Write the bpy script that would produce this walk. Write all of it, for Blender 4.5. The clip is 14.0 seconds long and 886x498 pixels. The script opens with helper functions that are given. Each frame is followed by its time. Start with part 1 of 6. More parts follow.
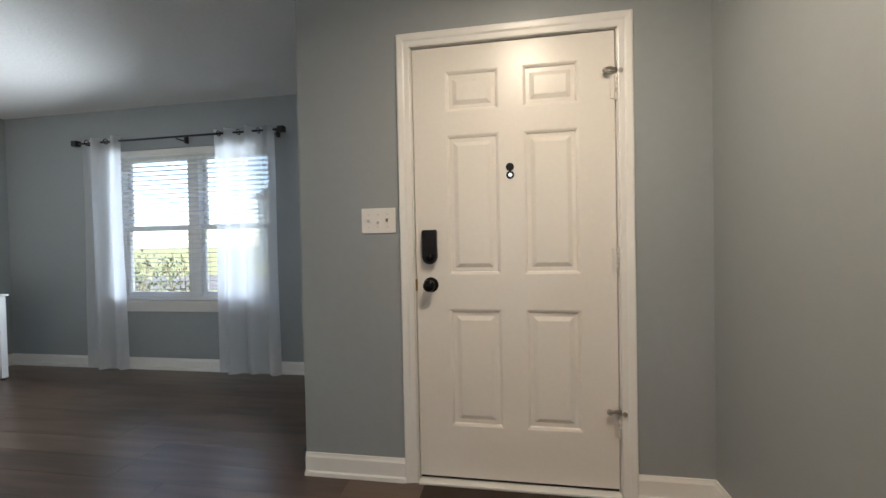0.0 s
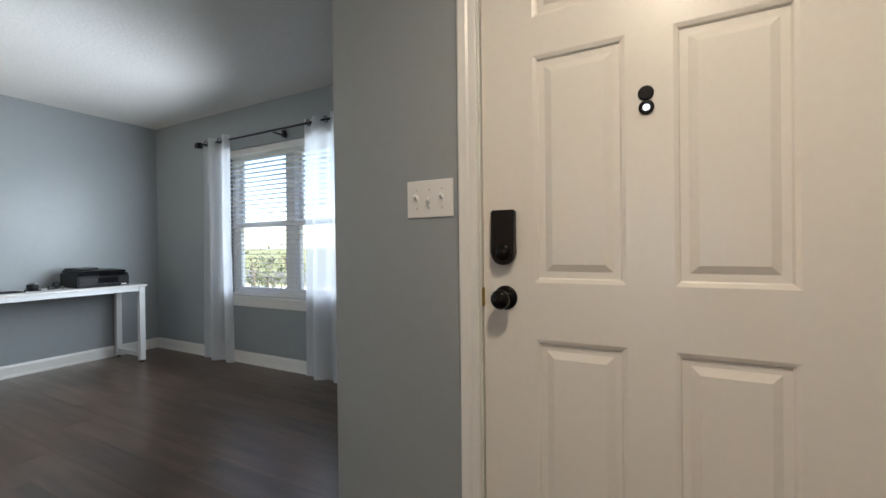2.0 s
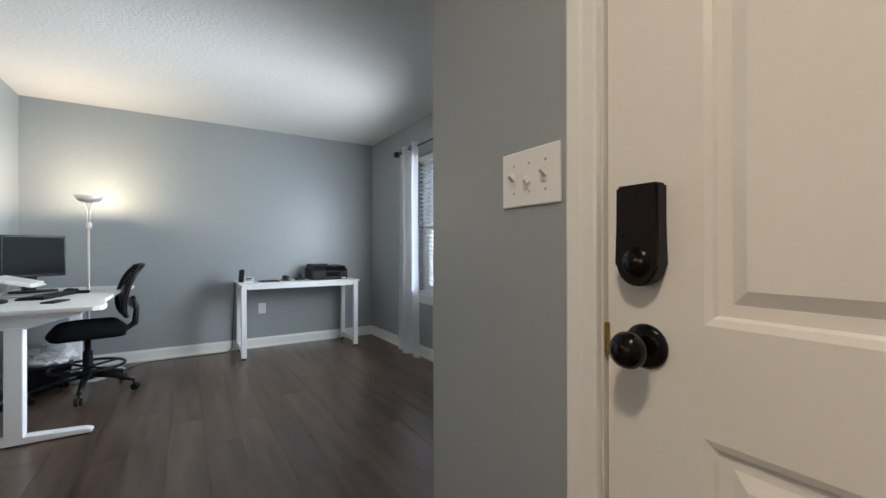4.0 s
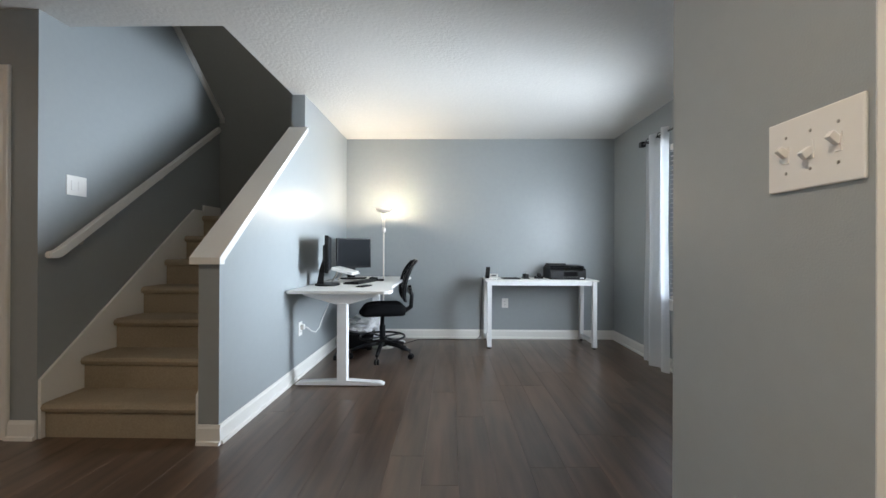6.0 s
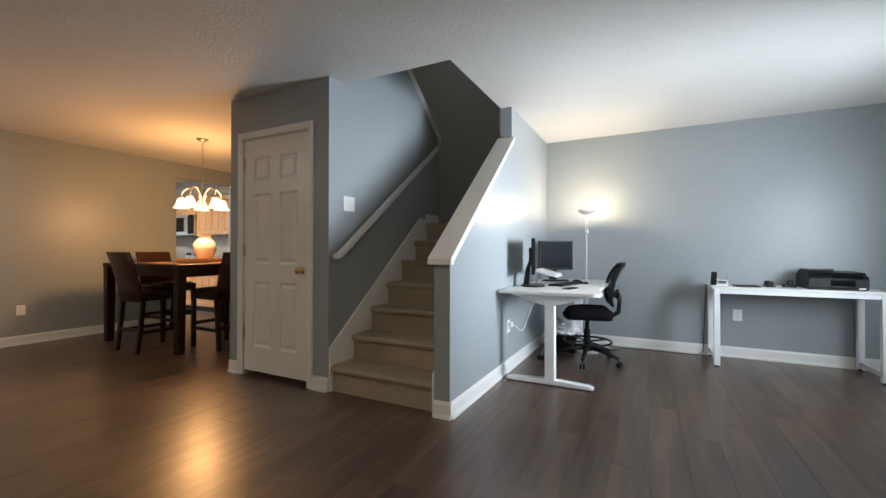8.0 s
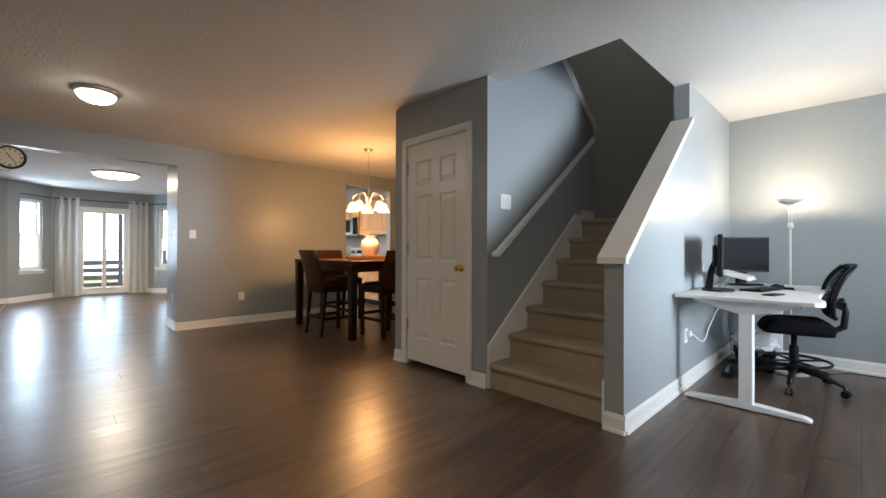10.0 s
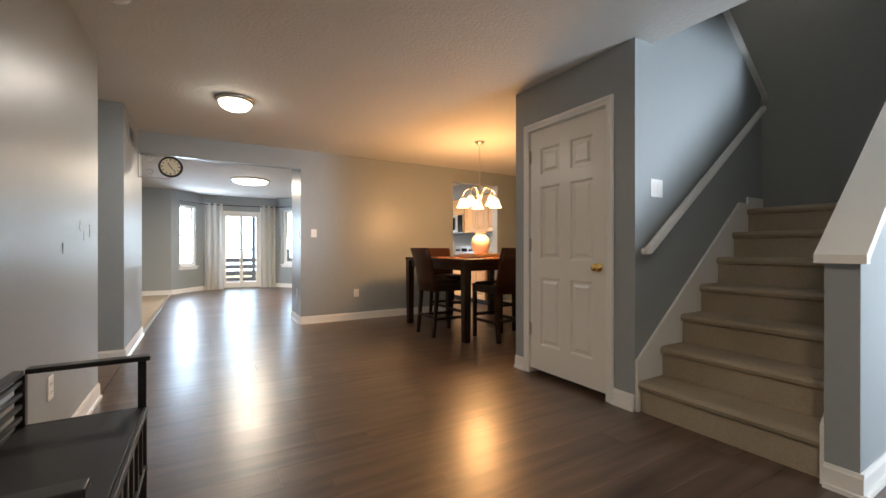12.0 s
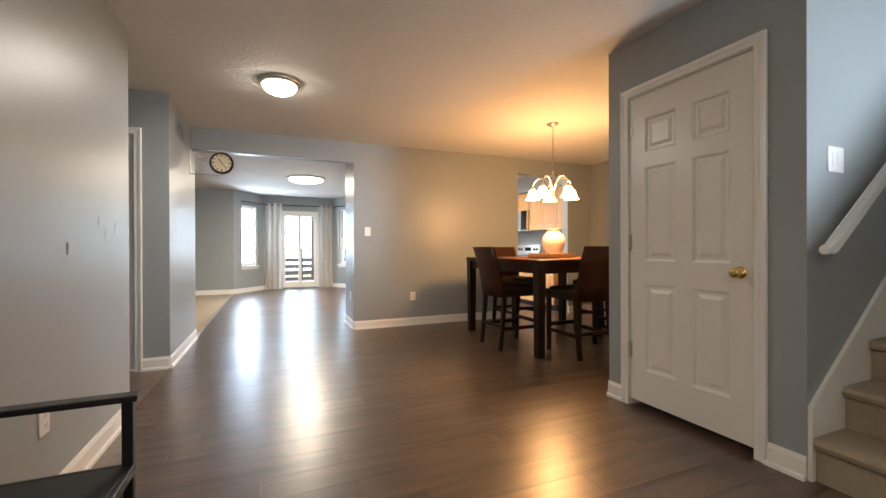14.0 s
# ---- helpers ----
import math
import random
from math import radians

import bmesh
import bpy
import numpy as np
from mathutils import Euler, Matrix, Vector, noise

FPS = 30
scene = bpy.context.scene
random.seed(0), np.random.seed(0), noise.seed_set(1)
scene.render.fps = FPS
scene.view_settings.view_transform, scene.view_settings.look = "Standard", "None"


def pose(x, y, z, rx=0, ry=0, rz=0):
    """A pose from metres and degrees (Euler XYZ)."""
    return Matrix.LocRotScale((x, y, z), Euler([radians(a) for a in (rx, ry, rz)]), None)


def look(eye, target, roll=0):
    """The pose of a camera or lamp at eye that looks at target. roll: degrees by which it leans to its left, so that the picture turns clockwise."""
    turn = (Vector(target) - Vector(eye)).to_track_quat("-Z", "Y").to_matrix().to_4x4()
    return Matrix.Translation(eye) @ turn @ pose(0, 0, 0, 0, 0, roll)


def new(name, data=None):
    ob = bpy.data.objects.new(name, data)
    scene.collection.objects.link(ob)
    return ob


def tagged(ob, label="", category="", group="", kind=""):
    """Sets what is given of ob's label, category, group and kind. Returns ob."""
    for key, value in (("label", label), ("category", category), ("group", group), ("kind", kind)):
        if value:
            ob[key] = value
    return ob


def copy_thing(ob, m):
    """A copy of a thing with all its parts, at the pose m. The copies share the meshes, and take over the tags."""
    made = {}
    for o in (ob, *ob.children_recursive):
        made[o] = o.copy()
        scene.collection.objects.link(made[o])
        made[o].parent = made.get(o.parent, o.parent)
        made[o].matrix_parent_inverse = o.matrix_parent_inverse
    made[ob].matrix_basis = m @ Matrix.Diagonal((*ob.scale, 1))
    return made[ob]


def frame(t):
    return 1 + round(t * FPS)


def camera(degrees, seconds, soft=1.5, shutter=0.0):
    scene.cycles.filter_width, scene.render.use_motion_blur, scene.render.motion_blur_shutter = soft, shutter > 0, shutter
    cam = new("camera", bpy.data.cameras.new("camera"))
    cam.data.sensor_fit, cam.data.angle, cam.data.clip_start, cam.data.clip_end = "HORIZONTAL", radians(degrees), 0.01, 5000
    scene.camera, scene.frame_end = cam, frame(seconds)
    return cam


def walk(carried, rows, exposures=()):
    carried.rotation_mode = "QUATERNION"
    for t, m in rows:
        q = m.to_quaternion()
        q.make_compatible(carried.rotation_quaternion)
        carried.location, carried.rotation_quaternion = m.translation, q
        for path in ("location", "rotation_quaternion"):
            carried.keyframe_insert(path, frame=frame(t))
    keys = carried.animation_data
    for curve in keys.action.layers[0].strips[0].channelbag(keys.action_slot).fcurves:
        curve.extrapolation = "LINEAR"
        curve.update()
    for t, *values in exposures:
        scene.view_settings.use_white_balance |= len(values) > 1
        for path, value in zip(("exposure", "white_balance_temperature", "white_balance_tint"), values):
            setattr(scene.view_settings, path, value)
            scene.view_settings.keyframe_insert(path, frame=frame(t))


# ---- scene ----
cam = camera(95.2, 14.0)
PATH = [
    (0, (0.057, 0.44, 1.139), (-0.272, 2.413, 1.104), -1.2),
    (0.5, (0.075, 0.613, 1.132), (-0.367, 2.563, 1.101), -1.2),
    (1, (0.07, 0.789, 1.107), (-0.509, 2.703, 1.088), -1.0),
    (1.5, (0.062, 0.981, 1.11), (-0.674, 2.84, 1.083), -1.1),
    (2, (0.075, 1.16, 1.091), (-0.848, 2.934, 1.08), -0.7),
    (4.5, (0.051, 1.743, 1.094), (-1.781, 2.547, 1.096), -0.1),
    (5, (0.043, 1.761, 1.091), (-1.89, 2.278, 1.094), -0.0),
    (5.5, (0.055, 1.755, 1.089), (-1.931, 1.989, 1.092), 0.1),
    (6, (0.084, 1.729, 1.086), (-1.915, 1.692, 1.09), 0.2),
    (6.5, (0.121, 1.699, 1.092), (-1.857, 1.407, 1.096), 0.2),
    (7, (0.157, 1.681, 1.087), (-1.771, 1.151, 1.098), 0.1),
    (7.5, (0.187, 1.639, 1.084), (-1.675, 0.908, 1.097), 0.2),
    (8, (0.211, 1.599, 1.084), (-1.569, 0.687, 1.098), 0.1),
    (8.5, (0.231, 1.566, 1.08), (-1.458, 0.495, 1.095), 0.1),
    (9, (0.253, 1.531, 1.079), (-1.339, 0.32, 1.093), 0.2),
    (11.5, (0.281, 1.124, 1.069), (-0.828, -0.54, 1.067), 0.0),
    (12, (0.257, 1.013, 1.066), (-0.765, -0.706, 1.064), -0.0),
    (12.5, (0.218, 0.889, 1.068), (-0.723, -0.876, 1.064), -0.1),
    (13, (0.162, 0.737, 1.074), (-0.705, -1.066, 1.069), -0.1),
    (13.5, (0.107, 0.586, 1.078), (-0.711, -1.239, 1.072), -0.2),
    (14, (0.064, 0.426, 1.064), (-0.717, -1.415, 1.059), -0.2),
]
walk(cam, [(t, look(eye, target, roll)) for t, eye, target, roll in PATH],
     exposures=[(0, 2.24), (2, 2.1), (4.5, 2.07), (6.5, 2.36), (9, 2.3), (11.5, 2.58), (14, 2.9)])

# ---------------------------------------------------------------- world and large lights
world = bpy.data.worlds.new("sky")
scene.world = world
world.use_nodes = True
sky = world.node_tree.nodes.new("ShaderNodeTexSky")
sky.sky_type, sky.sun_disc = "NISHITA", False
sky.sun_elevation, sky.sun_rotation = radians(58), radians(95)
world.node_tree.links.new(sky.outputs[0], world.node_tree.nodes["Background"].inputs[0])
world.node_tree.nodes["Background"].inputs[1].default_value = 0.15
sun_data = bpy.data.lights.new("sun", "SUN")
sun_data.energy, sun_data.angle, sun_data.color = 5.0, radians(0.5), (1.0, 0.95, 0.87)
sun = new("sun", sun_data)
sun.matrix_world = look((0, 0, 30), (-math.cos(radians(58)), 0.05, 30 - math.sin(radians(58))))


def lamp(name, kind, power, color, m, size=0.1, size_y=None):
    data = bpy.data.lights.new(name, kind)
    data.energy, data.color = power, color
    if kind == "AREA":
        data.size = size
        if size_y:
            data.shape, data.size_y = "RECTANGLE", size_y
    else:
        data.shadow_soft_size = size
    ob = new(name, data)
    ob.matrix_world = m
    return ob


WARM, AMBER = (1.0, 0.82, 0.60), (1.0, 0.50, 0.19)
for wx, power, turn_west, cone in ((-3.14, 3.9, -30, 142), (-2.74, 3.9, -30, 142), (-2.94, 4.4, -4, 76)):
    window_lamp = lamp("window_daylight", "AREA", power, (0.80, 0.90, 1.0), pose(wx, 3.49, 1.34, -90, 0, turn_west), 0.36, 1.0)
    window_lamp.data.spread = radians(cone)
pane_lamp = lamp("pane_daylight", "AREA", 1.7, (0.74, 0.86, 1.0), pose(-2.85, 3.708, 1.35, -90, 0, 0), 1.5, 1.34)
pane_lamp.data.spread = radians(60)
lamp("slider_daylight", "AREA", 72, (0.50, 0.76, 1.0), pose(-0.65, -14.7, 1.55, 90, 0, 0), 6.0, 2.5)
lamp("bay_window_daylight", "AREA", 9, (0.66, 0.82, 1.0), pose(0.70, -10.79, 1.38, 90, 0, 38), 0.46, 1.4)
lamp("hall_ceiling_bulb", "AREA", 3.6, (1.0, 0.93, 0.84), pose(0.0, -3.2, 2.345), 0.16)
lamp("entry_ceiling_bulb", "AREA", 4.1, (1.0, 0.84, 0.65), pose(0.18, 1.34, 2.345), 0.16)
lamp("breakfast_ceiling_bulb", "AREA", 15, (1.0, 0.84, 0.64), pose(-0.57, -7.95, 2.355), 0.4)
lamp("kitchen_ceiling_bulb", "AREA", 14, (1.0, 0.80, 0.56), pose(-3.1, -6.4, 2.345), 0.16)
lamp("upstairs_ceiling_bulb", "AREA", 1.05, (1.0, 0.88, 0.74), pose(-2.95, -1.25, 4.89), 0.16)
lamp("chandelier_bulbs", "POINT", 12.8, AMBER, pose(-2.83, -3.25, 1.56), 0.16)
lamp("torchiere_bulb", "POINT", 4.6, WARM, pose(-4.44, 0.98, 1.572), 0.025)

# ---------------------------------------------------------------- materials


def mat(name, color, rough=0.5, metal=0.0, vary=0.06, scale=6.0, bump=0.0, bump_scale=120.0, spec=0.5, rough_vary=0.0, coat=0.0):
    """A procedural surface: two scales of colour variation, roughness variation and a fine relief."""
    m = bpy.data.materials.new(name)
    m.use_nodes = True
    nt = m.node_tree
    b = nt.nodes["Principled BSDF"]
    b.inputs["Roughness"].default_value = rough
    b.inputs["Metallic"].default_value = metal
    b.inputs["Specular IOR Level"].default_value = spec
    b.inputs["Coat Weight"].default_value = coat
    tc = nt.nodes.new("ShaderNodeTexCoord")
    big = nt.nodes.new("ShaderNodeTexNoise")
    big.inputs["Scale"].default_value, big.inputs["Detail"].default_value = scale * 0.25, 6
    fine = nt.nodes.new("ShaderNodeTexNoise")
    fine.inputs["Scale"].default_value, fine.inputs["Detail"].default_value = scale * 8, 3
    for n in (big, fine):
        nt.links.new(tc.outputs["Object"], n.inputs["Vector"])
    add = nt.nodes.new("ShaderNodeMath")
    add.operation = "ADD"
    nt.links.new(big.outputs["Fac"], add.inputs[0])
    nt.links.new(fine.outputs["Fac"], add.inputs[1])
    ramp = nt.nodes.new("ShaderNodeMapRange")
    ramp.inputs["From Min"].default_value, ramp.inputs["From Max"].default_value = 0.6, 1.4
    ramp.inputs["To Min"].default_value, ramp.inputs["To Max"].default_value = 1 - vary, 1 + vary
    nt.links.new(add.outputs[0], ramp.inputs["Value"])
    mul = nt.nodes.new("ShaderNodeVectorMath")
    mul.operation = "SCALE"
    mul.inputs[0].default_value = color
    nt.links.new(ramp.outputs[0], mul.inputs["Scale"])
    nt.links.new(mul.outputs[0], b.inputs["Base Color"])
    if rough_vary:
        rr = nt.nodes.new("ShaderNodeMapRange")
        rr.inputs["From Min"].default_value, rr.inputs["From Max"].default_value = 0.3, 0.7
        rr.inputs["To Min"].default_value, rr.inputs["To Max"].default_value = rough - rough_vary, rough + rough_vary
        nt.links.new(big.outputs["Fac"], rr.inputs["Value"])
        nt.links.new(rr.outputs[0], b.inputs["Roughness"])
    if bump:
        n = nt.nodes.new("ShaderNodeTexNoise")
        n.inputs["Scale"].default_value, n.inputs["Detail"].default_value = bump_scale, 4
        nt.links.new(tc.outputs["Object"], n.inputs["Vector"])
        bn = nt.nodes.new("ShaderNodeBump")
        bn.inputs["Strength"].default_value, bn.inputs["Distance"].default_value = bump, 0.004
        nt.links.new(n.outputs["Fac"], bn.inputs["Height"])
        nt.links.new(bn.outputs[0], b.inputs["Normal"])
    return m


def glow(name, color, strength):
    m = bpy.data.materials.new(name)
    m.use_nodes = True
    b = m.node_tree.nodes["Principled BSDF"]
    b.inputs["Base Color"].default_value = (*[min(1, c * 0.9) for c in color], 1)
    b.inputs["Emission Color"].default_value = (*color, 1)
    b.inputs["Emission Strength"].default_value = strength
    return m


WALL = mat("grey_wall_paint", (0.315, 0.343, 0.355), 0.39, vary=0.03, scale=3, bump=0.12, bump_scale=260, rough_vary=0.05)
CEIL = mat("ceiling_paint", (0.72, 0.71, 0.69), 0.75, vary=0.03, scale=4, bump=0.8, bump_scale=42)
TRIM = mat("white_trim_paint", (0.80, 0.79, 0.76), 0.32, vary=0.02, scale=5, bump=0.03)
DOOR = mat("white_door_paint", (0.78, 0.75, 0.70), 0.31, vary=0.025, scale=6, bump=0.06, bump_scale=90)
CARPET = mat("beige_stair_carpet", (0.39, 0.325, 0.24), 0.95, vary=0.16, scale=12, bump=0.9, bump_scale=420, spec=0.1)
CARPET2 = mat("tan_room_carpet", (0.40, 0.33, 0.26), 0.95, vary=0.12, scale=12, bump=0.9, bump_scale=400, spec=0.1)
WHITE = mat("white_laminate", (0.82, 0.81, 0.79), 0.35, vary=0.02, scale=5)
STEEL_WHITE = mat("white_powder_coat", (0.80, 0.81, 0.82), 0.4, vary=0.02, scale=9, bump=0.05, bump_scale=500)
BLACK = mat("black_plastic", (0.007, 0.007, 0.008), 0.36, vary=0.1, scale=20, bump=0.03, bump_scale=400, spec=0.22)
BLACK_GLOSS = mat("black_gloss_enamel", (0.004, 0.004, 0.004), 0.16, vary=0.05, spec=0.3)
MESH_FABRIC = mat("black_woven_fabric", (0.006, 0.006, 0.007), 0.9, vary=0.2, scale=60, bump=0.4, bump_scale=600, spec=0.08)
SCREEN = mat("dark_screen", (0.014, 0.016, 0.019), 0.55, vary=0.02, spec=0.06)
BRASS = mat("polished_brass", (0.85, 0.60, 0.22), 0.18, metal=1.0, vary=0.05)
OLD_BRASS = mat("tarnished_brass", (0.36, 0.25, 0.08), 0.4, metal=1.0, vary=0.2, scale=60)
STEEL = mat("brushed_nickel", (0.55, 0.52, 0.48), 0.3, metal=1.0, vary=0.06, scale=20)
PALE_NICKEL = mat("pale_satin_nickel", (0.74, 0.71, 0.66), 0.45, metal=0.5, vary=0.05, scale=20)
BLACK_METAL = mat("black_metal", (0.012, 0.012, 0.013), 0.38, metal=0.3, vary=0.1, scale=15)
DARKWOOD = mat("espresso_wood", (0.016, 0.0065, 0.0038), 0.34, vary=0.25, scale=9, bump=0.08, bump_scale=60, spec=0.35)
CHERRY = mat("cherry_wood", (0.30, 0.085, 0.03), 0.3, vary=0.2, scale=8, bump=0.05)
MAPLE = mat("maple_cabinet_wood", (0.56, 0.34, 0.16), 0.35, vary=0.12, scale=5, bump=0.05, bump_scale=50)
LEATHER = mat("black_leather", (0.020, 0.010, 0.007), 0.42, vary=0.15, scale=15, bump=0.3, bump_scale=180)
PLATE = mat("white_switch_plastic", (0.82, 0.81, 0.79), 0.3, vary=0.01)
CERAMIC = mat("cream_ceramic", (0.84, 0.78, 0.68), 0.32, vary=0.06, scale=12)
STONE_TOP = mat("dark_counter_laminate", (0.30, 0.26, 0.22), 0.35, vary=0.3, scale=40)
STAINLESS = mat("stainless_steel", (0.6, 0.6, 0.6), 0.28, metal=1.0, vary=0.04, scale=20)
GREY_PLASTIC = mat("grey_plastic", (0.32, 0.33, 0.34), 0.4, vary=0.03)
DARKSILL = mat("dark_threshold_mat", (0.035, 0.022, 0.016), 0.8, vary=0.2, scale=30, bump=0.5, bump_scale=300)


def floor_wood():
    m = mat("dark_walnut_laminate", (0.08, 0.055, 0.043), 0.3)
    nt = m.node_tree
    nt.nodes.clear()
    out = nt.nodes.new("ShaderNodeOutputMaterial")
    b = nt.nodes.new("ShaderNodeBsdfPrincipled")
    nt.links.new(b.outputs[0], out.inputs[0])
    tc = nt.nodes.new("ShaderNodeNewGeometry")
    info = nt.nodes.new("ShaderNodeObjectInfo")
    isl = nt.nodes.new("ShaderNodeMath")
    isl.operation = "ADD"
    nt.links.new(info.outputs["Random"], isl.inputs[0])
    nt.links.new(tc.outputs["Random Per Island"], isl.inputs[1])
    shift = nt.nodes.new("ShaderNodeVectorMath")
    shift.operation = "SCALE"
    shift.inputs[0].default_value = (13, 7, 3)
    nt.links.new(isl.outputs[0], shift.inputs["Scale"])
    pos = nt.nodes.new("ShaderNodeVectorMath")
    nt.links.new(tc.outputs["Position"], pos.inputs[0])
    nt.links.new(shift.outputs[0], pos.inputs[1])
    mp = nt.nodes.new("ShaderNodeMapping")
    mp.inputs["Scale"].default_value = (0.8, 8.5, 1)
    nt.links.new(pos.outputs[0], mp.inputs["Vector"])
    grain = nt.nodes.new("ShaderNodeTexNoise")
    grain.inputs["Scale"].default_value, grain.inputs["Detail"].default_value = 2.0, 3
    nt.links.new(mp.outputs[0], grain.inputs["Vector"])
    blot = nt.nodes.new("ShaderNodeTexNoise")
    blot.inputs["Scale"].default_value = 1.3
    nt.links.new(pos.outputs[0], blot.inputs["Vector"])
    mixv = nt.nodes.new("ShaderNodeMath")
    mixv.operation = "MULTIPLY_ADD"
    mixv.inputs[1].default_value = 0.14
    nt.links.new(isl.outputs[0], mixv.inputs[0])
    nt.links.new(grain.outputs["Fac"], mixv.inputs[2])
    cr = nt.nodes.new("ShaderNodeValToRGB")
    cr.color_ramp.elements[0].position, cr.color_ramp.elements[0].color = 0.32, (0.036, 0.0215, 0.0145, 1)
    cr.color_ramp.elements[1].position, cr.color_ramp.elements[1].color = 0.92, (0.150, 0.094, 0.064, 1)
    nt.links.new(mixv.outputs[0], cr.inputs["Fac"])
    nt.links.new(cr.outputs[0], b.inputs["Base Color"])
    rr = nt.nodes.new("ShaderNodeMapRange")
    rr.inputs["From Min"].default_value, rr.inputs["From Max"].default_value = 0.3, 0.7
    rr.inputs["To Min"].default_value, rr.inputs["To Max"].default_value = 0.28, 0.335
    nt.links.new(blot.outputs["Fac"], rr.inputs["Value"])
    nt.links.new(rr.outputs[0], b.inputs["Roughness"])
    b.inputs["Specular IOR Level"].default_value = 0.9
    return m


FLOOR = floor_wood()


def glass_mat(name, color=(1, 1, 1), rough=0.0):
    m = bpy.data.materials.new(name)
    m.use_nodes = True
    b = m.node_tree.nodes["Principled BSDF"]
    b.inputs["Base Color"].default_value = (*color, 1)
    b.inputs["Transmission Weight"].default_value = 1.0
    b.inputs["Roughness"].default_value = rough
    b.inputs["IOR"].default_value = 1.45
    return m


def sheer_mat(name, color, clear):
    """Thin cloth: part of the light goes straight through the weave, part is scattered through it."""
    m = bpy.data.materials.new(name)
    m.use_nodes = True
    nt = m.node_tree
    nt.nodes.clear()
    out = nt.nodes.new("ShaderNodeOutputMaterial")
    d, tl, tp = (nt.nodes.new("ShaderNodeBsdf" + k) for k in ("Diffuse", "Translucent", "Transparent"))
    d.inputs[0].default_value = tl.inputs[0].default_value = (*color, 1)
    a, c = nt.nodes.new("ShaderNodeMixShader"), nt.nodes.new("ShaderNodeMixShader")
    a.inputs[0].default_value, c.inputs[0].default_value = 0.75, clear
    nt.links.new(d.outputs[0], a.inputs[1])
    nt.links.new(tl.outputs[0], a.inputs[2])
    nt.links.new(a.outputs[0], c.inputs[1])
    nt.links.new(tp.outputs[0], c.inputs[2])
    nt.links.new(c.outputs[0], out.inputs[0])
    weave = nt.nodes.new("ShaderNodeTexNoise")
    weave.inputs["Scale"].default_value = 500
    bn = nt.nodes.new("ShaderNodeBump")
    bn.inputs["Strength"].default_value = 0.2
    nt.links.new(weave.outputs["Fac"], bn.inputs["Height"])
    nt.links.new(bn.outputs[0], d.inputs["Normal"])
    return m


GLASS = glass_mat("window_glass")
SHEER = sheer_mat("sheer_white_voile", (0.96, 0.97, 0.99), 0.25)
DRAPE = sheer_mat("white_drape", (0.88, 0.86, 0.82), 0.03)
BLIND = sheer_mat("white_vinyl_slat", (0.92, 0.93, 0.96), 0.25)

# ---------------------------------------------------------------- mesh helpers


def box(bm, x0, x1, y0, y1, z0, z1, bevel=0.0, m=None):
    v = [bm.verts.new((x, y, z)) for x in (min(x0, x1), max(x0, x1)) for y in (min(y0, y1), max(y0, y1)) for z in (min(z0, z1), max(z0, z1))]
    faces = [bm.faces.new([v[i] for i in q]) for q in ((0, 1, 3, 2), (4, 6, 7, 5), (0, 4, 5, 1), (2, 3, 7, 6), (0, 2, 6, 4), (1, 5, 7, 3))]
    if bevel:
        edges = list({e for f in faces for e in f.edges})
        r = bmesh.ops.bevel(bm, geom=edges, offset=bevel, segments=2, affect="EDGES", profile=0.5)
        v = list({w for w in r["verts"]} | {w for w in v if w.is_valid})
    if m is not None:
        bmesh.ops.transform(bm, matrix=m, verts=[w for w in v if w.is_valid])
    return v


def prism(bm, pts, axis, a, b):
    """A polygon of (u, w) pairs drawn out along an axis from a to b; for axis y the pairs are x and z, for x they are y and z, for z x and y."""
    def at(u, w, t):
        return {"x": (t, u, w), "y": (u, t, w), "z": (u, w, t)}[axis]
    lo, hi = [bm.verts.new(at(u, w, a)) for u, w in pts], [bm.verts.new(at(u, w, b)) for u, w in pts]
    n = len(pts)
    bm.faces.new(lo), bm.faces.new(hi)
    for i in range(n):
        bm.faces.new((lo[i], lo[(i + 1) % n], hi[(i + 1) % n], hi[i]))
    return lo + hi


def tube(bm, points, r, seg=10, caps=True):
    """A round bar along a run of points; r is one radius or one for each point."""
    points = [Vector(p) for p in points]
    rs = r if isinstance(r, (list, tuple)) else [r] * len(points)
    rings = []
    side = None
    for i, p in enumerate(points):
        d = (points[min(i + 1, len(points) - 1)] - points[max(i - 1, 0)]).normalized()
        if side is None:
            side = d.orthogonal().normalized()
        side = (side - d * side.dot(d)).normalized()
        up = d.cross(side)
        rings.append([bm.verts.new(p + rs[i] * (math.cos(2 * math.pi * k / seg) * side + math.sin(2 * math.pi * k / seg) * up)) for k in range(seg)])
    for a, b in zip(rings, rings[1:]):
        for k in range(seg):
            bm.faces.new((a[k], a[(k + 1) % seg], b[(k + 1) % seg], b[k])).smooth = True
    if caps:
        bm.faces.new(rings[0]), bm.faces.new(rings[-1])
    return rings


def lathe(bm, profile, seg=24, m=None, closed=False):
    """A turned shape: (radius, height) pairs round the z axis."""
    rings = []
    for r, z in profile:
        rings.append([bm.verts.new((r * math.cos(2 * math.pi * k / seg), r * math.sin(2 * math.pi * k / seg), z)) for k in range(seg)])
    for a, b in zip(rings, rings[1:]):
        for k in range(seg):
            bm.faces.new((a[k], a[(k + 1) % seg], b[(k + 1) % seg], b[k])).smooth = True
    if not closed:
        bm.faces.new(rings[0]), bm.faces.new(rings[-1])
    if m is not None:
        bmesh.ops.transform(bm, matrix=m, verts=[v for ring in rings for v in ring])
    return rings


